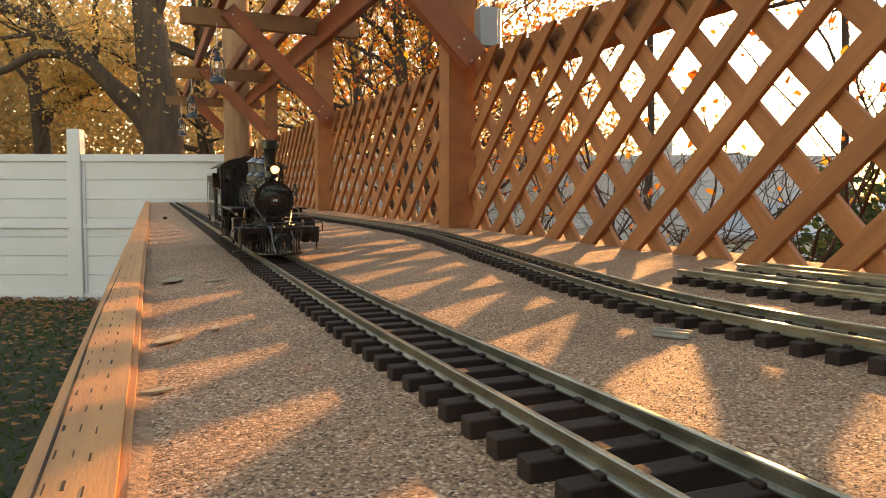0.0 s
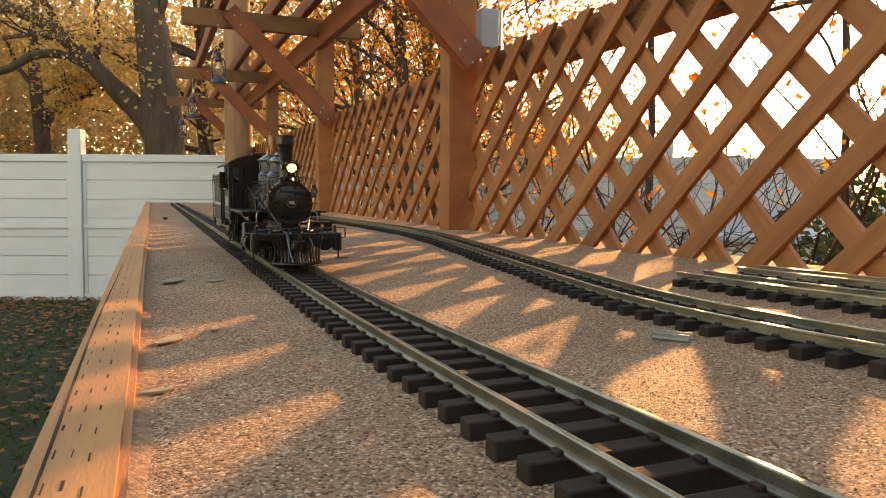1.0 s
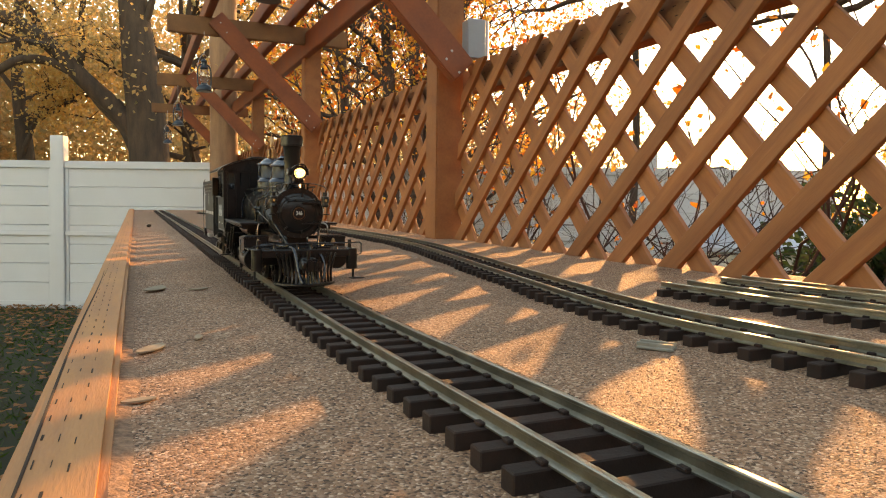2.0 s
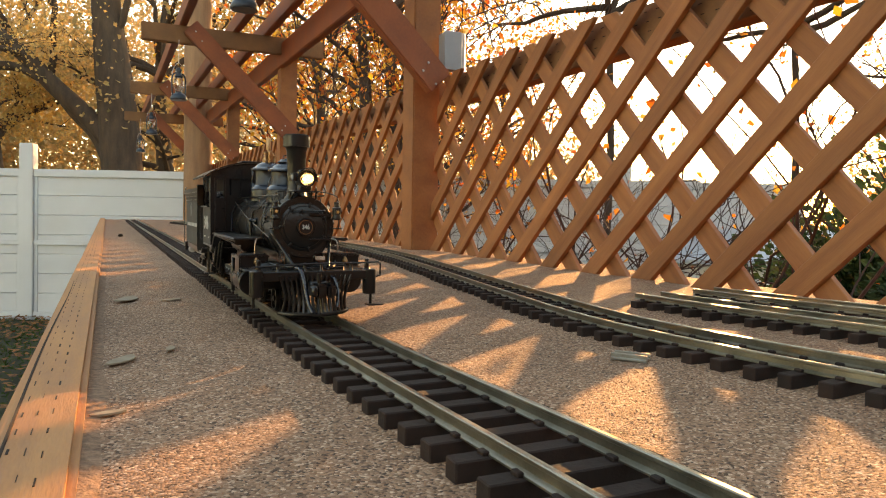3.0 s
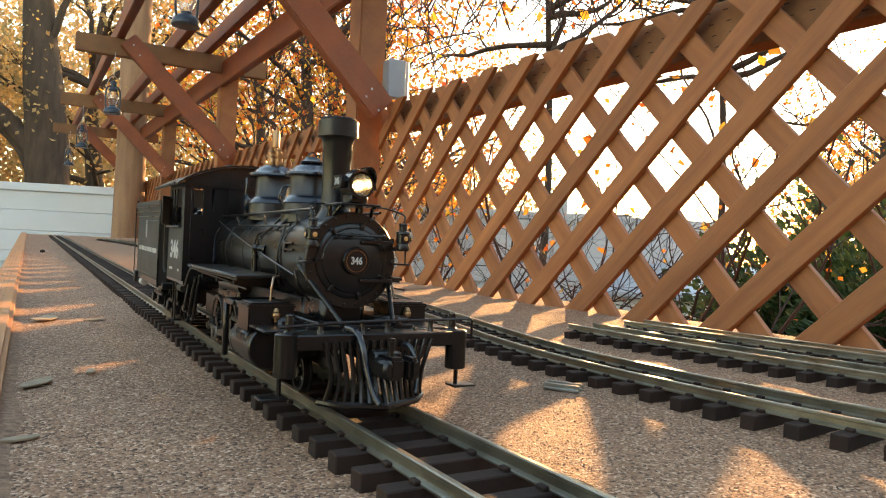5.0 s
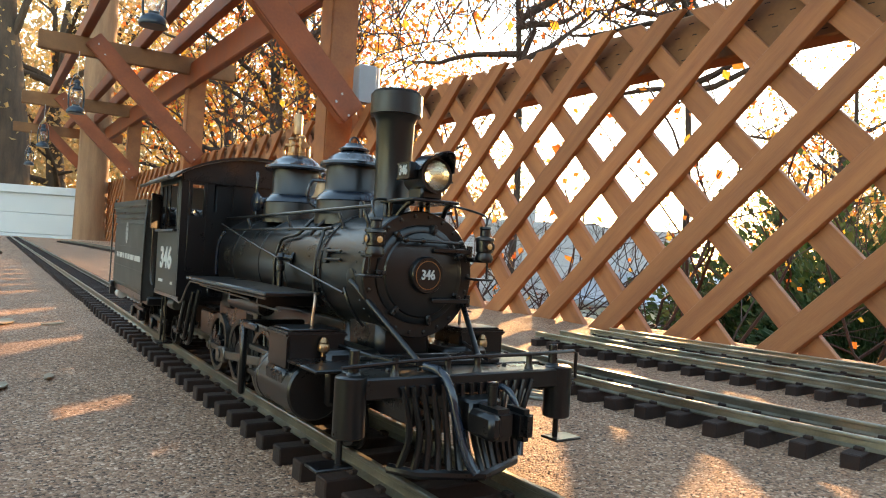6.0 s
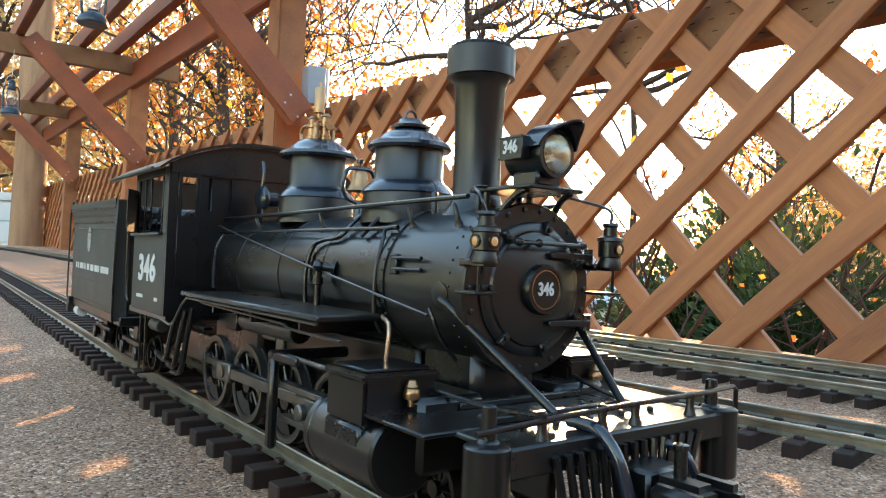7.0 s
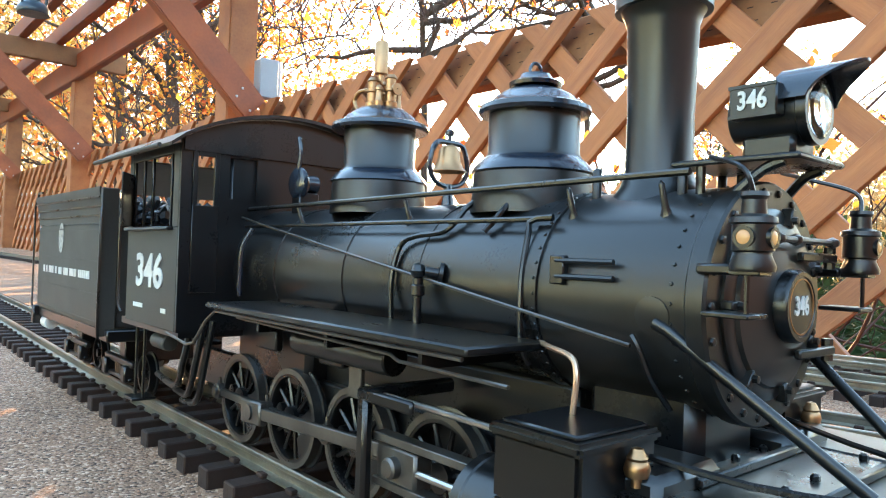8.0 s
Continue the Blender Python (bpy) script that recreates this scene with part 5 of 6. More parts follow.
        # diagonal front brace
        part("front_brace", tube(bmesh.new(), [(s * 0.0308, 0.0140, 0.0822), (s * 0.0302, 0.0105, 0.0805), (s * 0.0168, -0.030, 0.0490)], 0.0015, 10), BLACK, loco, "diagonal brace rod")
        bm = lathe(bmesh.new(), [(0.0048, 0), (0.0048, 0.0006), (0.003, 0.0010), (0, 0.0010)], 16, along((s * 0.0300, 0.0150, 0.0838), (s * 0.06, 0.0150, 0.081)))
        part("brace_pad", bm, GRAPHITE, loco)


def build_cab(loco):
    cab = part("cab_wall", boxed(-0.0590, -0.0572, 0.256, 0.332, 0.056, 0.106, 0.0004), DUSTY, loco, "black cab side panel with white number")
    part("cab_wall", boxed(0.0572, 0.0590, 0.256, 0.332, 0.056, 0.106, 0.0004), DUSTY, loco)
    words("number", "346", 0.0235, at(-0.0592, 0.2945, 0.0835) @ LEFT, WHITE, cab, squeeze=1.18)
    for y0, y1, z in ((0.303, 0.318, 0.0645), (0.268, 0.275, 0.0640)):
        part("lettering", boxed(-0.0593, -0.0590, y0, y1, z, z + 0.0022), WHITE, cab, "small unreadable white lettering")
    for s in (-1, 1):
        for y0, y1 in ((0.2560, 0.2640), (0.3260, 0.3320)):
            part("cab_pillar", boxed(min(s * 0.0572, s * 0.0590), max(s * 0.0572, s * 0.0590), y0, y1, 0.106, 0.1440, 0.0003), DUSTY, loco)
        part("cab_header", boxed(min(s * 0.0572, s * 0.0590), max(s * 0.0572, s * 0.0590), 0.2640, 0.3260, 0.1395, 0.1440, 0.0003), DUSTY, loco)
    for s in (-1, 1):
        sash = part("window_sash", boxed(min(s * 0.0575, s * 0.0587), max(s * 0.0575, s * 0.0587), 0.2945, 0.2965, 0.106, 0.1395, 0.0002), BLACK, loco)
        for y in (0.268, 0.309, 0.3245):
            part("sash_bar", boxed(min(s * 0.0575, s * 0.0587), max(s * 0.0575, s * 0.0587), y - 0.0008, y + 0.0008, 0.106, 0.1395, 0.0002), BLACK, sash)
        part("arm_rest", boxed(min(s * 0.0590, s * 0.0622), max(s * 0.0590, s * 0.0622), 0.262, 0.330, 0.1045, 0.1062, 0.0004), BLACK, loco)
        # small open wind wing
        bm = boxed(-0.0005, 0.0005, -0.009, 0.009, 0, 0.0285, 0.0002)
        part("wind_wing", bm, BLACK, loco, m=at(s * 0.0640, 0.318, 0.1075) @ pose(0, 0, 0, 0, 0, s * 35))
    # front wall with two doors
    bm = bmesh.new()
    for x0, x1, z0, z1 in ((-0.0588, -0.0535, 0.056, 0.146), (0.0535, 0.0588, 0.056, 0.146), (-0.0535, 0.0535, 0.056, 0.075), (-0.0345, 0.0345, 0.075, 0.1200), (-0.0400, -0.0345, 0.075, 0.150), (0.0345, 0.0400, 0.075, 0.150),
                           (-0.0345, -0.0200, 0.1395, 0.152), (0.0200, 0.0345, 0.1395, 0.152), (-0.0200, 0.0200, 0.120, 0.156), (-0.0535, -0.0400, 0.1440, 0.149), (0.0400, 0.0535, 0.1440, 0.149)):
        part("cab_front_panel", boxed(x0, x1, 0.2545, 0.2562, z0, z1), BLACK, loco)
    for s in (-1, 1):
        d = bmesh.new()
        for x0, x1, z0, z1 in ((0.0402, 0.0533, 0.0752, 0.116), (0.0402, 0.0425, 0.116, 0.1438), (0.0510, 0.0533, 0.116, 0.1438), (0.0425, 0.0510, 0.1385, 0.1438)):
            box(d, min(s * x0, s * x1), max(s * x0, s * x1), 0.2535, 0.2552, z0, z1, 0.0002)
        part("cab_door", d, BLACK, loco)
    part("cab_floor", boxed(-0.057, 0.057, 0.256, 0.345, 0.053, 0.0565), BLACK, loco)
    # backhead, its top extended behind the front windows to block light and darken them
    part("backhead", boxed(-0.036, 0.036, 0.2563, 0.275, 0.056, 0.146, 0.004), BLACK, loco)
    seat = part("seat", boxed(-0.055, -0.040, 0.285, 0.315, 0.056, 0.085, 0.002), shade("dark_green_paint", (0.02, 0.05, 0.025), rough=0.5), loco)
    # arch of the front wall under the roof
    xs = np.linspace(-0.058, 0.058, 17)
    bm = prism(bmesh.new(), [(x, 0.1405 + 0.0195 * (1 - (x / 0.0665) ** 2) ** 0.85) for x in xs] + [(0.058, 0.1405), (-0.058, 0.1405)], 0.0012, Matrix(((1, 0, 0, 0), (0, 0, 1, 0.2528), (0, 1, 0, 0), (0, 0, 0, 1))))
    part("front_arch", bm, BLACK, loco, smooth=False)
    # arched roof
    bm = bmesh.new()
    arc = [(-0.0665 + 0.133 * k / 20, 0.1425 + 0.0195 * (1 - ((k - 10) / 10) ** 2) ** 0.85) for k in range(21)]
    prism(bm, arc + [(x, z - 0.0016) for x, z in reversed(arc)], 0.130, Matrix(((1, 0, 0, 0), (0, 0, 1, 0.247), (0, 1, 0, 0), (0, 0, 0, 1))))
    roof = part("cab_roof", bm, BLACK, loco, "arched black cab roof")
    part("roof_hatch", boxed(-0.014, 0.014, 0.285, 0.325, 0.161, 0.1645, 0.0008), BLACK, roof)
    for s in (-1, 1):
        part("gutter", tube(bmesh.new(), [(s * 0.0668, 0.262, 0.1424), (s * 0.0668, 0.376, 0.1424)], 0.0011, 8), DUSTY, roof)
    bm = bmesh.new()
    prism(bm, [(0.326, 0.1415), (0.362, 0.1265), (0.362, 0.1258), (0.326, 0.1405)], 0.112, Matrix(((0, 0, 1, -0.056), (1, 0, 0, 0), (0, 1, 0, 0), (0, 0, 0, 1))))
    part("rear_awning", bm, shade("pale_grey_canvas", (0.35, 0.40, 0.44), (0.28, 0.32, 0.36), 0.6), loco, "pale grey awning behind the cab roof", smooth=False)
    for s in (-1, 1):
        part("cab_handrail", tube(bmesh.new(), [(s * 0.0602, 0.336, 0.060), (s * 0.0615, 0.338, 0.064), (s * 0.0615, 0.338, 0.112), (s * 0.0602, 0.336, 0.116)], 0.0008, 6), BLACK, loco)
        bm = boxed(min(s * 0.045, s * 0.058), max(s * 0.045, s * 0.058), 0.318, 0.333, 0.012, 0.0136, 0.0003)
        for y in (0.319, 0.332):
            rod(bm, (s * 0.052, y, 0.0128), (s * 0.052, y, 0.056), 0.0009, 6)
        part("cab_step", bm, BLACK, loco)
        for k, (y0, z0, y1) in enumerate(((0.246, 0.062, 0.262), (0.250, 0.060, 0.272), (0.258, 0.058, 0.30))):
            part("injector_pipe", tube(bmesh.new(), [(s * (0.044 + 0.003 * k), y0, z0), (s * (0.046 + 0.003 * k), y0 + 0.004, 0.040), (s * (0.046 + 0.003 * k), y0 + 0.012, 0.022 + 0.003 * k), (s * 0.044, y1 + 0.02, 0.018 + 0.004 * k)], 0.0017, 8, 5), BLACK, loco)
        part("injector", drum(s * 0.050, 0.285, 0.305, 0.047, 0.0042, 14), DUSTY, loco)


def raised(pieces, z0, z1, lift):
    """Heightens upright pieces above z0, by lift at z1."""
    for ob in pieces:
        for v in ob.data.vertices:
            v.co.z += lift * max(0.0, v.co.z - z0) / (z1 - z0)


def build_pilot(loco):
    beam = part("pilot_beam", boxed(-0.0600, 0.0600, -0.0470, -0.0380, 0.0370, 0.0460, 0.0008), BLACK, loco, "black pilot beam")
    part("deck", boxed(-0.0500, 0.0500, -0.0380, 0.0200, 0.0435, 0.0452, 0.0005), shade("worn_deck_plate", (0.10, 0.10, 0.095), (0.05, 0.05, 0.048), 0.25, 0.8, scale=40, bump=0.03), loco, "smooth reflecting deck plate")
    bm = bmesh.new()
    for x in (-0.032, -0.016, 0.0, 0.016, 0.032):
        for y in (-0.030, -0.012, 0.008):
            lathe(bm, [(0.0012, 0), (0.0012, 0.0012), (0.0006, 0.0018), (0, 0.0018)], 6, at(x, y, 0.0452))
    part("deck_bolts", bm, BLACK, loco)
    for x0, x1, y in ((-0.036, 0.036, -0.020), (-0.030, 0.030, 0.002)):
        part("deck_rib", boxed(x0, x1, y - 0.0012, y + 0.0012, 0.0452, 0.0476, 0.0004), BLACK, loco)
    for s in (-1, 1):
        part("beam_end", lathe(bmesh.new(), [(0.0058, 0.022), (0.0066, 0.0226), (0.0066, 0.0462), (0.0058, 0.0468), (0, 0.0468)], 18, at(s * 0.0555, -0.0425, 0)), BLACK, loco)
        part("flag_holder", lathe(bmesh.new(), [(0.0034, 0.0466), (0.0030, 0.0474), (0.0024, 0.0478), (0.0021, 0.0565), (0.0016, 0.0568), (0, 0.0560)], 12, at(s * 0.0535, -0.0405, 0)), BLACK, loco)
        part("side_step", boxed(min(s * 0.054, s * 0.070), max(s * 0.054, s * 0.070), -0.046, -0.034, 0.0100, 0.0114, 0.0004), BLACK, loco)
        part("step_hanger", tube(bmesh.new(), [(s * 0.058, -0.040, 0.034), (s * 0.058, -0.040, 0.011)], 0.0014, 6), BLACK, loco)
        bm = boxed(min(s * 0.034, s * 0.062), max(s * 0.034, s * 0.062), -0.022, 0.012, 0.0440, 0.0456, 0.0005)
        part("side_plate", bm, BLACK, loco)
    # cut lever across the beam
    lever = part("cut_lever", tube(bmesh.new(), [(-0.060, -0.043, 0.0500), (-0.030, -0.0445, 0.0520), (0.0, -0.0450, 0.0530), (0.040, -0.0440, 0.0530), (0.0655, -0.042, 0.0535), (0.0675, -0.042, 0.0520), (0.0675, -0.042, 0.0400), (0.062, -0.042, 0.0385)], 0.0009, 8), BLACK, loco)
    for x in (-0.036, -0.010, 0.006, 0.036):
        bm = lathe(bmesh.new(), [(0.0022, 0.046), (0.0018, 0.0475), (0.0014, 0.049), (0.0016, 0.0535), (0, 0.0542)], 10, at(x, -0.0435, 0))
        part("lever_stand", bm, BLACK, lever)
    # slanting bars of the cowcatcher
    cow = part("pilot_frame", tube(bmesh.new(), [(-0.034, -0.038, 0.0062), (-0.026, -0.048, 0.0055), (0.0, -0.060, 0.0052), (0.026, -0.048, 0.0055), (0.034, -0.038, 0.0062)], 0.0022, 8), BLACK, loco, "low bar of the cowcatcher")
    for k in range(15):
        u = (k - 7) / 7
        x = 0.031 * u
        y = float(np.interp(abs(x), [0, 0.026, 0.034], [-0.0595, -0.0475, -0.0378]))
        part("pilot_bar", tube(bmesh.new(), [(x * 1.12, -0.0480, 0.0420), (x * 0.94, -0.048 + 0.25 * (y + 0.048), 0.022), (x, y, 0.0060)], [0.0012, 0.0015, 0.0017], 7, 4), BLACK, cow)
    # coupler
    pocket = part("coupler", boxed(-0.0085, 0.0085, -0.0600, -0.0470, 0.0240, 0.0370, 0.0012), BLACK, loco, "black knuckle coupler")
    bm = boxed(-0.0070, 0.0030, -0.0760, -0.0590, 0.0230, 0.0360, 0.0020, seg=2)
    box(bm, 0.0035, 0.0105, -0.0800, -0.0640, 0.0230, 0.0360, 0.0022, seg=2)
    box(bm, -0.0120, -0.0060, -0.0790, -0.0620, 0.0245, 0.0350, 0.0018)
    part("knuckle", bm, BLACK, pocket)
    part("coupler_pin", lathe(bmesh.new(), [(0.0020, 0.034), (0.0020, 0.0440), (0.0024, 0.0442), (0.0024, 0.0456), (0, 0.0462)], 10, at(-0.002, -0.066, 0)), BLACK, pocket)
    part("air_hose", tube(bmesh.new(), [(-0.0165, -0.036, 0.0480), (-0.0150, -0.046, 0.0470), (-0.0140, -0.053, 0.0400), (-0.0125, -0.057, 0.0280), (-0.0105, -0.062, 0.0150), (-0.0080, -0.066, 0.0085)], 0.0021, 10, 5), BLUE_BLACK, loco, "thick glossy air hose")
    part("air_hose", tube(bmesh.new(), [(0.0150, -0.047, 0.040), (0.0165, -0.055, 0.038), (0.0185, -0.060, 0.026), (0.0160, -0.064, 0.013)], 0.0015, 10, 5), BLUE_BLACK, loco)
    for s in (-1, 1):
        part("deck_rod", tube(bmesh.new(), [(s * 0.040, 0.024, 0.0530), (s * 0.030, -0.010, 0.0490), (s * 0.020, -0.034, 0.0490)], 0.0009, 6, 3), BLACK, loco)


def build_gear(loco):
    """Cylinders, valve chests, guides and wheels; returns what turns or swings."""
    for s in (-1, 1):
        cyl = part("cylinder", lathe(bmesh.new(), [(0, 0), (0.0128, 0), (0.0138, 0.0010), (0.0138, 0.0035), (0.0134, 0.0040), (0.0134, 0.0430), (0.0138, 0.0435), (0.0138, 0.0465), (0.0120, 0.0475), (0, 0.0475)], 40, along((s * 0.0500, 0.004, 0.0315), (s * 0.0500, 0.05, 0.0315))), BLACK, loco, "black steam cylinder")
        part("cylinder_block", boxed(min(s * 0.018, s * 0.046), max(s * 0.018, s * 0.046), 0.002, 0.044, 0.024, 0.050, 0.002), BLACK, cyl)
        part("skirt", boxed(min(s * 0.037, s * 0.0632), max(s * 0.037, s * 0.0632), 0.0125, 0.0365, 0.0330, 0.0405, 0.0012), BLACK, cyl)
        chest = part("valve_chest", boxed(min(s * 0.0335, s * 0.0625), max(s * 0.0335, s * 0.0625), 0.0105, 0.0365, 0.0400, 0.0565, 0.0012, seg=2), BLACK, loco, "black valve chest with lid")
        part("chest_lid", boxed(min(s * 0.0325, s * 0.0635), max(s * 0.0325, s * 0.0635), 0.0095, 0.0375, 0.0550, 0.0580, 0.0010, seg=2), BLACK, chest)
        part("lid_top", boxed(min(s * 0.0350, s * 0.0610), max(s * 0.0350, s * 0.0610), 0.0120, 0.0350, 0.0580, 0.0591, 0.0008), BLACK, chest)
        bm = bmesh.new()
        for y in (0.016, 0.022, 0.028, 0.034):
            lathe(bm, [(0.0007, 0), (0.0005, 0.0005), (0, 0.0006)], 6, at(s * 0.0632, y, 0.0385) @ (LEFT if s < 0 else RIGHT))
        part("rivets", bm, BLACK, chest)
        part("oil_pipe", tube(bmesh.new(), [(s * 0.0440, 0.0275, 0.0585), (s * 0.0440, 0.0270, 0.0630), (s * 0.0435, 0.0270, 0.0690), (s * 0.0420, 0.0300, 0.0725), (s * 0.0380, 0.0400, 0.0735), (s * 0.0320, 0.0490, 0.0735)], 0.0008, 8, 5), STEEL if s > 0 else shade("copper_pipe", (0.60, 0.42, 0.30), (0.5, 0.33, 0.22), 0.3, 0.9), chest, "pale copper oil pipe")
        cock = part("oil_cup", lathe(bmesh.new(), [(0.0012, -0.003), (0.0012, -0.001), (0.0026, -0.0006), (0.0030, 0.001), (0.0026, 0.0026), (0.0022, 0.0030), (0.0024, 0.0036), (0.0018, 0.0046), (0.0013, 0.0056), (0, 0.006)], 14, at(s * 0.046, 0.0075, 0.0500)), BRASS, chest, "small brass oil cup")
        part("piston_rod", tube(bmesh.new(), [(s * 0.0485, 0.045, 0.0315), (s * 0.0485, 0.085, 0.0315)], 0.0012, 8), STEEL, loco)
        part("valve_rod", tube(bmesh.new(), [(s * 0.0485, 0.045, 0.0515), (s * 0.0485, 0.100, 0.0520)], 0.0010, 8), STEEL, loco, "bright steel valve rod")
        for z in (0.0255, 0.0395):
            part("guide_bar", boxed(min(s * 0.0460, s * 0.0510), max(s * 0.0460, s * 0.0510), 0.046, 0.101, z - 0.0013, z + 0.0013, 0.0003), ROD, loco)
        bm = boxed(min(s * 0.0520, s * 0.0560), max(s * 0.0520, s * 0.0560), 0.0990, 0.1040, 0.012, 0.0545, 0.0012)
        box(bm, min(s * 0.018, s * 0.0555), max(s * 0.018, s * 0.0555), 0.0990, 0.1040, 0.0500, 0.0545, 0.0010)
        box(bm, min(s * 0.0540, s * 0.0560), max(s * 0.0540, s * 0.0560), 0.0760, 0.1040, 0.0505, 0.0545, 0.0008)
        part("guide_yoke", bm, BLACK, loco, "glossy black guide yoke")
        part("hanger_bar", boxed(min(s * 0.036, s * 0.038), max(s * 0.036, s * 0.038), 0.128, 0.136, 0.044, 0.068, 0.0004), ROD, loco)
        for y in (0.150, 0.205):
            part("spring_hanger", boxed(min(s * 0.028, s * 0.032), max(s * 0.028, s * 0.032), y, y + 0.018, 0.0515, 0.062, 0.0008), BLACK, loco)
    for y in AXLES:
        part("axle", tube(bmesh.new(), [(-0.024, y, WHEEL_R), (0.024, y, WHEEL_R)], 0.0032, 10), BLACK, loco)
    turning = []
    for y in AXLES:
        for s in (-1, 1):
            w = part("driving_wheel", wheel_mesh(WHEEL_R - 0.0004, 11, 0.75), BLACK, loco, "black spoked driving wheel")
            part("tyre", lathe(bmesh.new(), [(0.0196, -0.0031), (0.0220, -0.0030), (0.0220, 0.0030), (0.0196, 0.0030)], 36, Matrix.Rotation(radians(90), 4, "Y"), True), ROD, w, "worn steel tyre")
            add_spokes(w, WHEEL_R, 11)
            turning.append((w, s, y, WHEEL_R))
    small = []
    for y in (0.020,):
        for s in (-1, 1):
            w = part("pilot_wheel", wheel_mesh(0.0128, 9, 0), BLACK, loco)
            add_spokes(w, 0.0128, 9)
            small.append((w, s, y, 0.0128))
    rods = []
    for s in (-1, 1):
        bm = bmesh.new()
        for a, b in zip(AXLES, AXLES[1:]):
            box(bm, -0.0011, 0.0011, a, b, -0.0019, 0.0019, 0.0004)
        for y in AXLES:
            lathe(bm, [(0.0040, -0.0015), (0.0040, 0.0015), (0.0026, 0.0019), (0.0024, 0.0030), (0, 0.0032)], 16, at(0, y, 0) @ (LEFT if s < 0 else RIGHT))
            lathe(bm, [(0.0008, 0.003), (0.0010, 0.0046), (0.0008, 0.0068), (0, 0.007)], 8, at(0, y, 0))
        r = part("side_rod", bm, ROD, loco, "grey steel side rod joining the wheels")
        main = part("main_rod", boxed(-0.0011, 0.0011, 0.0, 0.118, -0.0026, 0.0026, 0.0004), ROD, loco, "grey steel main rod")
        bm = boxed(-0.0021, 0.0021, 0.108, 0.127, -0.0052, 0.0052, 0.0008)
        lathe(bm, [(0.0034, -0.0022), (0.0034, 0.0030), (0, 0.0034)], 14, at(0, 0.118, 0) @ (LEFT if s < 0 else RIGHT))
        part("big_end", bm, ROD, main)
        head = part("crosshead", boxed(-0.0036, 0.0036, -0.010, 0.010, -0.0062, 0.0062, 0.0010), ROD, loco, "steel crosshead block")
        part("wrist_pin", lathe(bmesh.new(), [(0.0034, 0), (0.0034, 0.0026), (0.0026, 0.0034), (0, 0.0034)], 14, at(s * 0.0034, 0, 0) @ (LEFT if s < 0 else RIGHT)), ROD, head)
        rods.append((s, r, main, head))
    return turning, small, rods


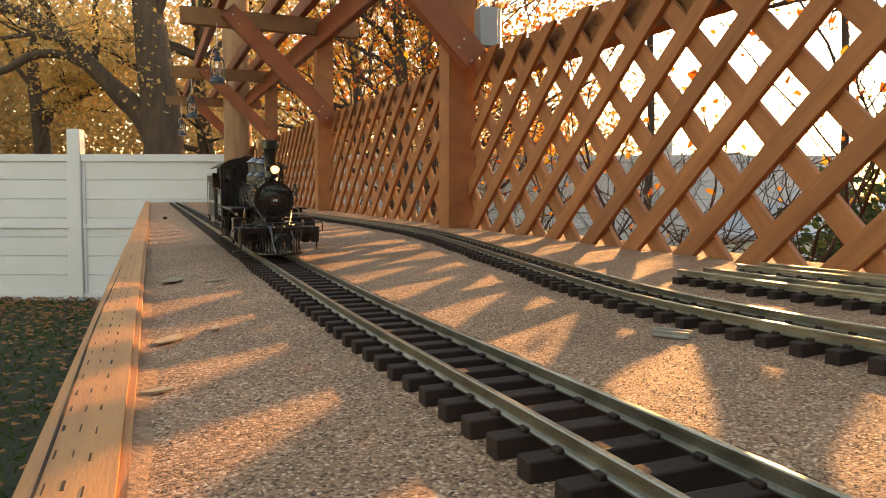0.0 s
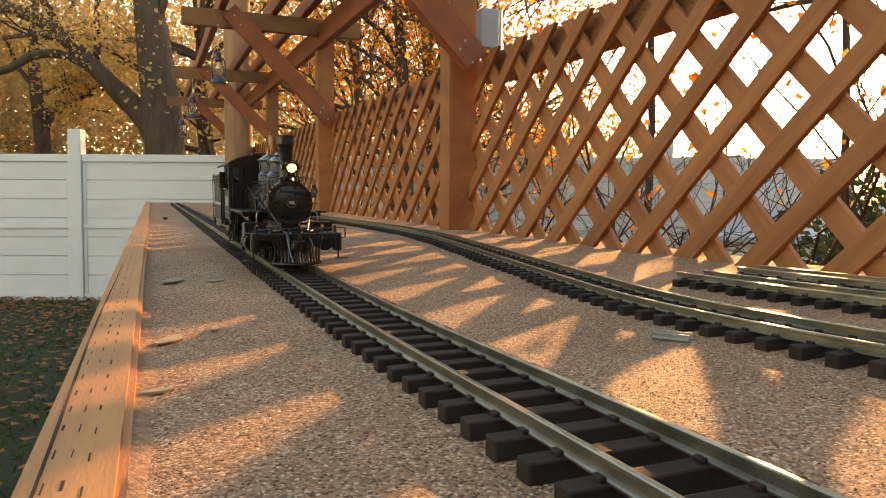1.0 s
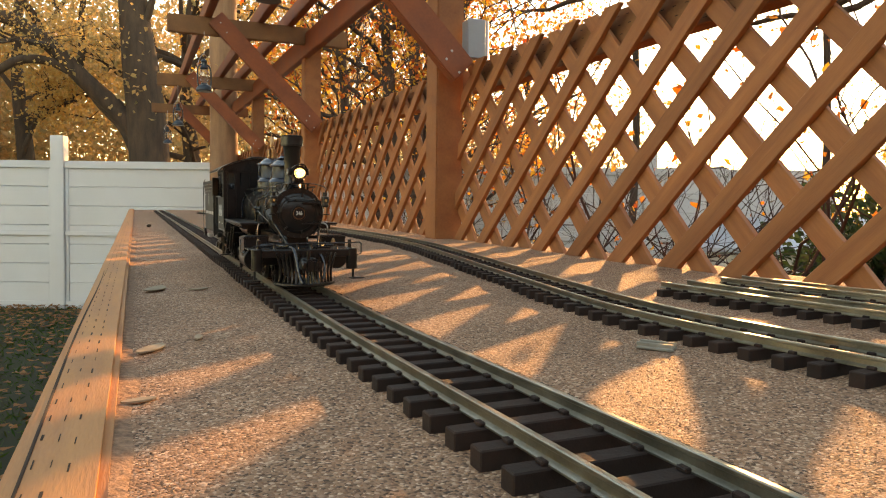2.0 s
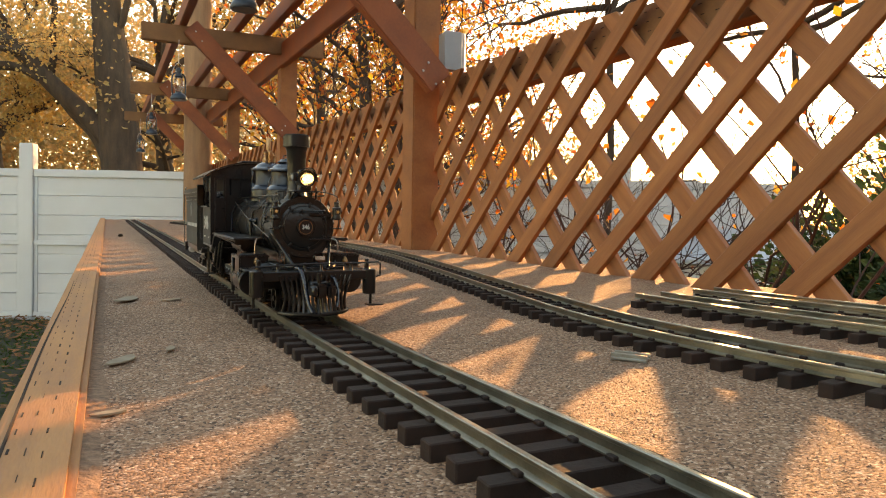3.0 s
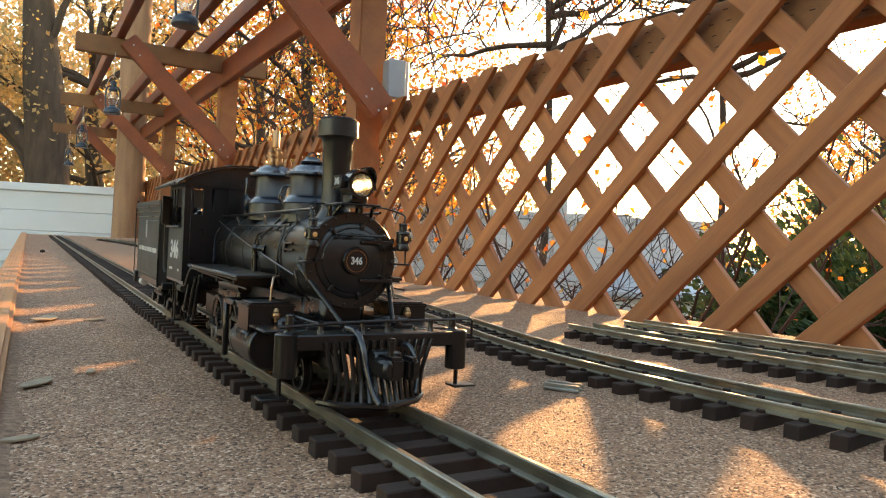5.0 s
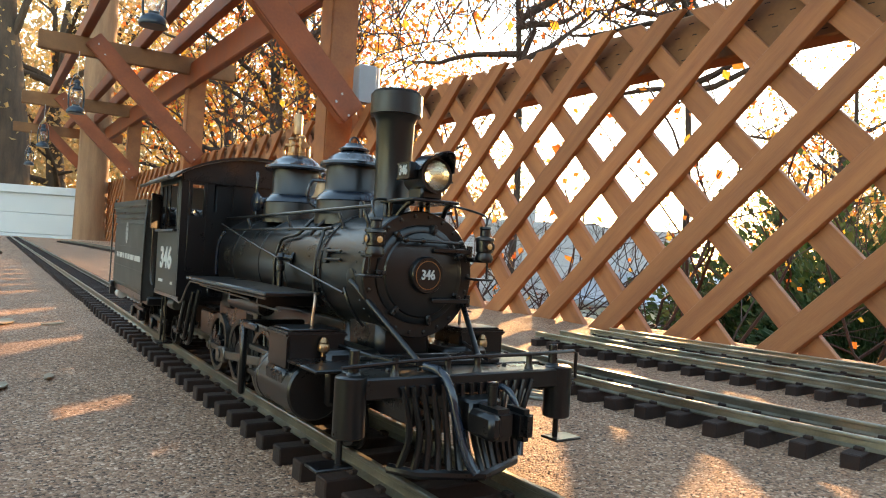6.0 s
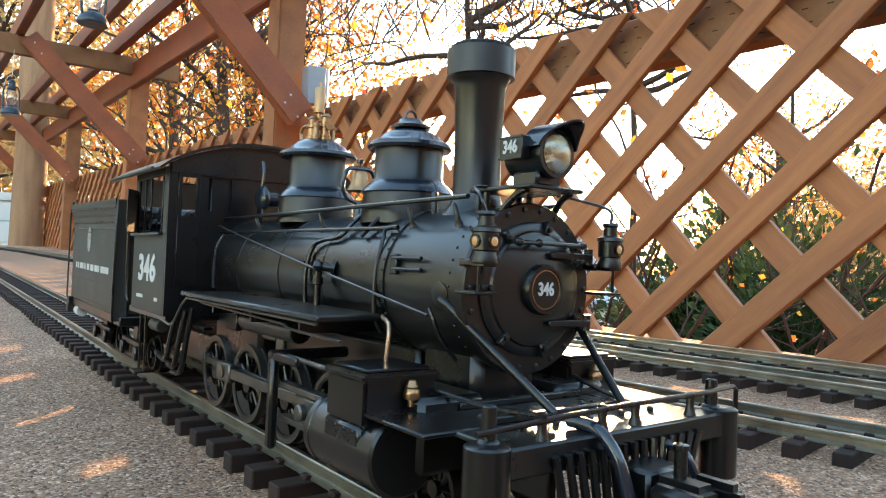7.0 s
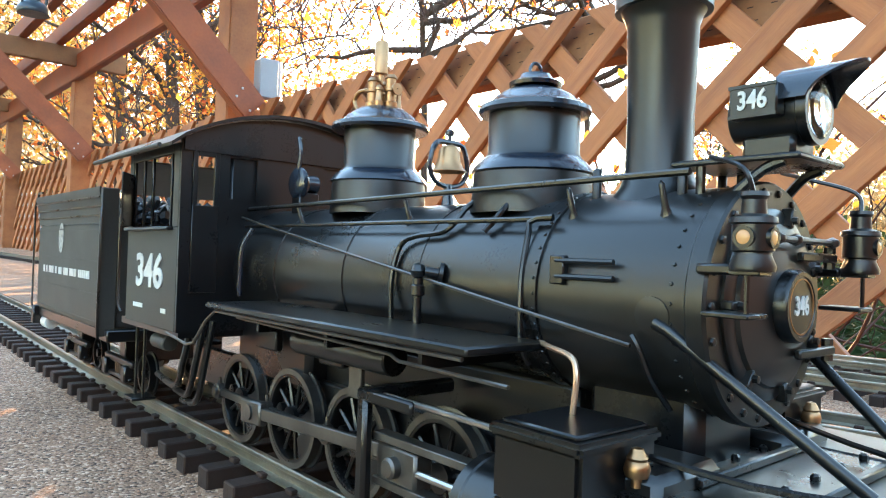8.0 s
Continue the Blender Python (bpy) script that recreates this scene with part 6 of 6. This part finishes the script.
def build_tender():
    t = thing("tender", "black model tender with white lettering bars and a low coal space", "tender", "model train")
    body = part("tank", boxed(-0.0580, 0.0580, 0.020, 0.205, 0.0450, 0.1060, 0.0016, seg=2), DUSTY, t, "flat-sided black water tank")
    for s in (-1, 1):
        bm = bmesh.new()
        prism(bm, [(s * 0.0580, 0.1060), (s * 0.0582, 0.112), (s * 0.0595, 0.117), (s * 0.0612, 0.1215), (s * 0.0612, 0.1240), (s * 0.0600, 0.1240), (s * 0.0580, 0.118), (s * 0.0568, 0.112), (s * 0.0566, 0.1060)][::s], 0.185, Matrix(((1, 0, 0, 0), (0, 0, 1, 0.020), (0, 1, 0, 0), (0, 0, 0, 1))))
        part("flared_collar", bm, DUSTY, body)
        for z in (0.110, 0.1145, 0.119):
            part("collar_rail", tube(bmesh.new(), [(s * (0.0588 + max(0, (z - 0.112)) * 0.3), 0.021, z), (s * (0.0588 + max(0, (z - 0.112)) * 0.3), 0.204, z)], 0.0005, 5), BLACK, body)
        d = LEFT if s < 0 else RIGHT
        bm = bmesh.new()
        rng = random.Random(2)
        y = 0.042
        while y < 0.186:
            w = rng.uniform(0.0032, 0.0062)
            if rng.random() < 0.86:
                box(bm, min(s * 0.0580, s * 0.0584), max(s * 0.0580, s * 0.0584), y, y + w * 0.8, 0.0748, 0.0800)
            y += w
        part("lettering", bm, WHITE, body, "row of small unreadable white lettering")
        bm = bmesh.new()
        prism(bm, [(0.007 * math.cos(a), 0.011 * math.sin(a)) for a in np.linspace(0, 2 * math.pi, 18, endpoint=False)], 0.0003, at(s * 0.0581, 0.128, 0.1015) @ d)
        part("emblem", bm, shade("worn_white_emblem", (0.5, 0.5, 0.47), (0.08, 0.08, 0.08), 0.5, scale=420, bump=0), body, "worn white oval emblem")
        bm = bmesh.new()
        for z in (0.0485, 0.066, 0.0865, 0.103):
            box(bm, min(s * 0.0580, s * 0.0584), max(s * 0.0580, s * 0.0584), 0.022, 0.203, z - 0.0004, z + 0.0004)
        part("seam", bm, DUSTY, body)
        part("handrail", tube(bmesh.new(), [(s * 0.0590, 0.206, 0.040), (s * 0.0605, 0.210, 0.046), (s * 0.0605, 0.210, 0.118), (s * 0.0590, 0.206, 0.127), (s * 0.0590, 0.192, 0.127)], 0.0008, 6), BLACK, t)
        part("handrail", tube(bmesh.new(), [(s * 0.0600, 0.017, 0.040), (s * 0.0610, 0.015, 0.046), (s * 0.0610, 0.015, 0.108), (s * 0.0600, 0.017, 0.114)], 0.0009, 6), BLACK, t)
        part("gusset", boxed(min(s * 0.05, s * 0.0605), max(s * 0.05, s * 0.0605), 0.0165, 0.0200, 0.041, 0.1235, 0.0006), DUSTY, t)
    part("tank_top", boxed(-0.0575, 0.0575, 0.021, 0.204, 0.1058, 0.1072), BLUE_BLACK, body)
    bm = bmesh.new()
    rng = random.Random(9)
    for k in range(260):
        s = rng.uniform(0.003, 0.006)
        lathe(bm, [(0, -s * 0.6), (s, -s * 0.2), (s * 0.8, s * 0.4), (0, s * 0.7)], 5, pose(rng.uniform(-0.045, 0.045), rng.uniform(0.04, 0.15), rng.uniform(0.109, 0.120), rng.uniform(0, 360), rng.uniform(0, 360), 0))
    coal = part("coal", bm, shade("coal", (0.018, 0.018, 0.02), rough=0.35), t, "heap of black coal", smooth=False)
    coal["kind"] = "stuff"
    part("rear_bin", drum(0.0, 0.160, 0.200, 0.1080, 0.020, 24), BLUE_BLACK, t)
    part("tender_frame", boxed(-0.0560, 0.0560, 0.012, 0.212, 0.0375, 0.0450, 0.0008), BLACK, t)
    part("rear_beam", boxed(-0.0600, 0.0600, 0.206, 0.214, 0.0310, 0.0460, 0.0008), BLACK, t)
    wheels = []
    for yc in (0.055, 0.165):
        for s in (-1, 1):
            bm = boxed(min(s * 0.0330, s * 0.0370), max(s * 0.0330, s * 0.0370), yc - 0.030, yc + 0.030, 0.0180, 0.0225, 0.0008)
            box(bm, min(s * 0.0330, s * 0.0375), max(s * 0.0330, s * 0.0375), yc - 0.026, yc + 0.026, 0.0085, 0.0115, 0.0008)
            for dy in (-0.0215, 0.0215):
                box(bm, min(s * 0.0330, s * 0.0400), max(s * 0.0330, s * 0.0400), yc + dy - 0.0040, yc + dy + 0.0040, 0.0085, 0.0195, 0.0010)
            for k in (-1, 0, 1):
                rod(bm, (s * 0.0352, yc + k * 0.0045, 0.0110), (s * 0.0352, yc + k * 0.0045, 0.0185), 0.0018, 7)
            part("truck_side", bm, BLACK, t)
            for dy in (-0.0215, 0.0215):
                w = part("wheel", wheel_mesh(0.0130, 9, 0), BLACK, t)
                add_spokes(w, 0.0130, 9)
                wheels.append((w, s, yc + dy, 0.0130))
        part("bolster", boxed(-0.034, 0.034, yc - 0.006, yc + 0.006, 0.0185, 0.0378, 0.0008), BLACK, t)
    bm = drum(-0.050, 0.188, 0.205, 0.0330, 0.0052, 16)
    part("brake_cylinder", bm, WHITE, t, "small white cylinder under the rear of the tank")
    part("drawbar", boxed(-0.004, 0.004, -0.020, 0.014, 0.0368, 0.0398, 0.0005), BLACK, t)
    return t, wheels


loco = thing("steam_locomotive", "black model steam locomotive with lit headlamp and round number plate", "locomotive", "model train")
build_front(loco)
build_top(loco)
build_boiler(loco)
lower = set(loco.children)
build_cab(loco)
raised([c for ob in loco.children if ob not in lower and not ob.name.startswith(("wind_wing", "number")) for c in (ob, *(k for k in ob.children if not k.name.startswith("number")))], 0.095, 0.1425, 0.0034)
build_pilot(loco)
TURNING, SMALL, RODS = build_gear(loco)
tender, TENDER_WHEELS = build_tender()
raised([c for ob in tender.children for c in (ob, *ob.children) if not ob.name.startswith("wheel") and not c.name.startswith("emblem")], 0.085, 0.124, 0.0095)
TENDER_GAP = 0.365

# The run: front of the locomotive along y, slowing a little at the end
STATIONS = [(0, 1.141), (1, 1.000), (1.5, 0.930), (3, 0.709), (3.5, 0.634), (4, 0.557), (4.5, 0.484), (6, 0.301), (6.5, 0.238), (7, 0.182), (7.5, 0.1295), (8, 0.0818)]
RUN = np.polyfit([s[0] for s in STATIONS], [s[1] for s in STATIONS], 5)


def ride(y, wheelbase=(0.06, 0.26)):
    """The pose of a vehicle on the rails whose front stands at y."""
    a, b = rise(y + wheelbase[0]), rise(y + wheelbase[1])
    slope = (b - a) / (wheelbase[1] - wheelbase[0])
    return pose(MAIN_X, y, RAIL_TOP + a - slope * wheelbase[0], math.degrees(math.atan(slope)))


def motions():
    times = [0.1 * k for k in range(81)]
    place = {t: float(np.polyval(RUN, t)) for t in times}
    end = place[times[-1]]
    walk(loco, [(t, ride(place[t])) for t in times])
    walk(tender, [(t, ride(place[t] + TENDER_GAP, (0.03, 0.19))) for t in times])

    def crank(t, r=WHEEL_R):
        return (place[t] - end) / r

    for w, s, y, r in TURNING + SMALL + TENDER_WHEELS:
        # pins point back and a little up at the end; the far side stands a quarter turn on
        lead = radians(20) + (0 if s < 0 else math.pi / 2)
        walk(w, [(t, at(s * 0.0235, y, r) @ Matrix.Rotation(lead - crank(t, r), 4, "X") @ mirror_face(s)) for t in times])
    for s, side, main, head in RODS:
        lead = radians(20) + (0 if s < 0 else math.pi / 2)
        a = {t: lead - crank(t) for t in times}
        walk(side, [(t, at(s * 0.0335, PIN * math.cos(a[t]), WHEEL_R + PIN * math.sin(a[t]))) for t in times])
        rows, slides = [], []
        for t in times:
            py, pz = AXLES[2] + PIN * math.cos(a[t]), WHEEL_R + PIN * math.sin(a[t])
            dz = pz - 0.0315
            run = math.sqrt(0.118 ** 2 - dz * dz)
            rows.append((t, at(s * 0.0400, py - run, 0.0315) @ Matrix.Rotation(math.atan2(dz, run), 4, "X")))
            slides.append((t, at(s * 0.0465, py - run, 0.0315)))
        walk(main, rows)
        walk(head, slides)


def mirror_face(s):
    """Wheels share one form whose outer face looks along +x; on the other side it is turned about."""
    return Matrix() if s > 0 else Matrix.Rotation(math.pi, 4, "Y")


motions()
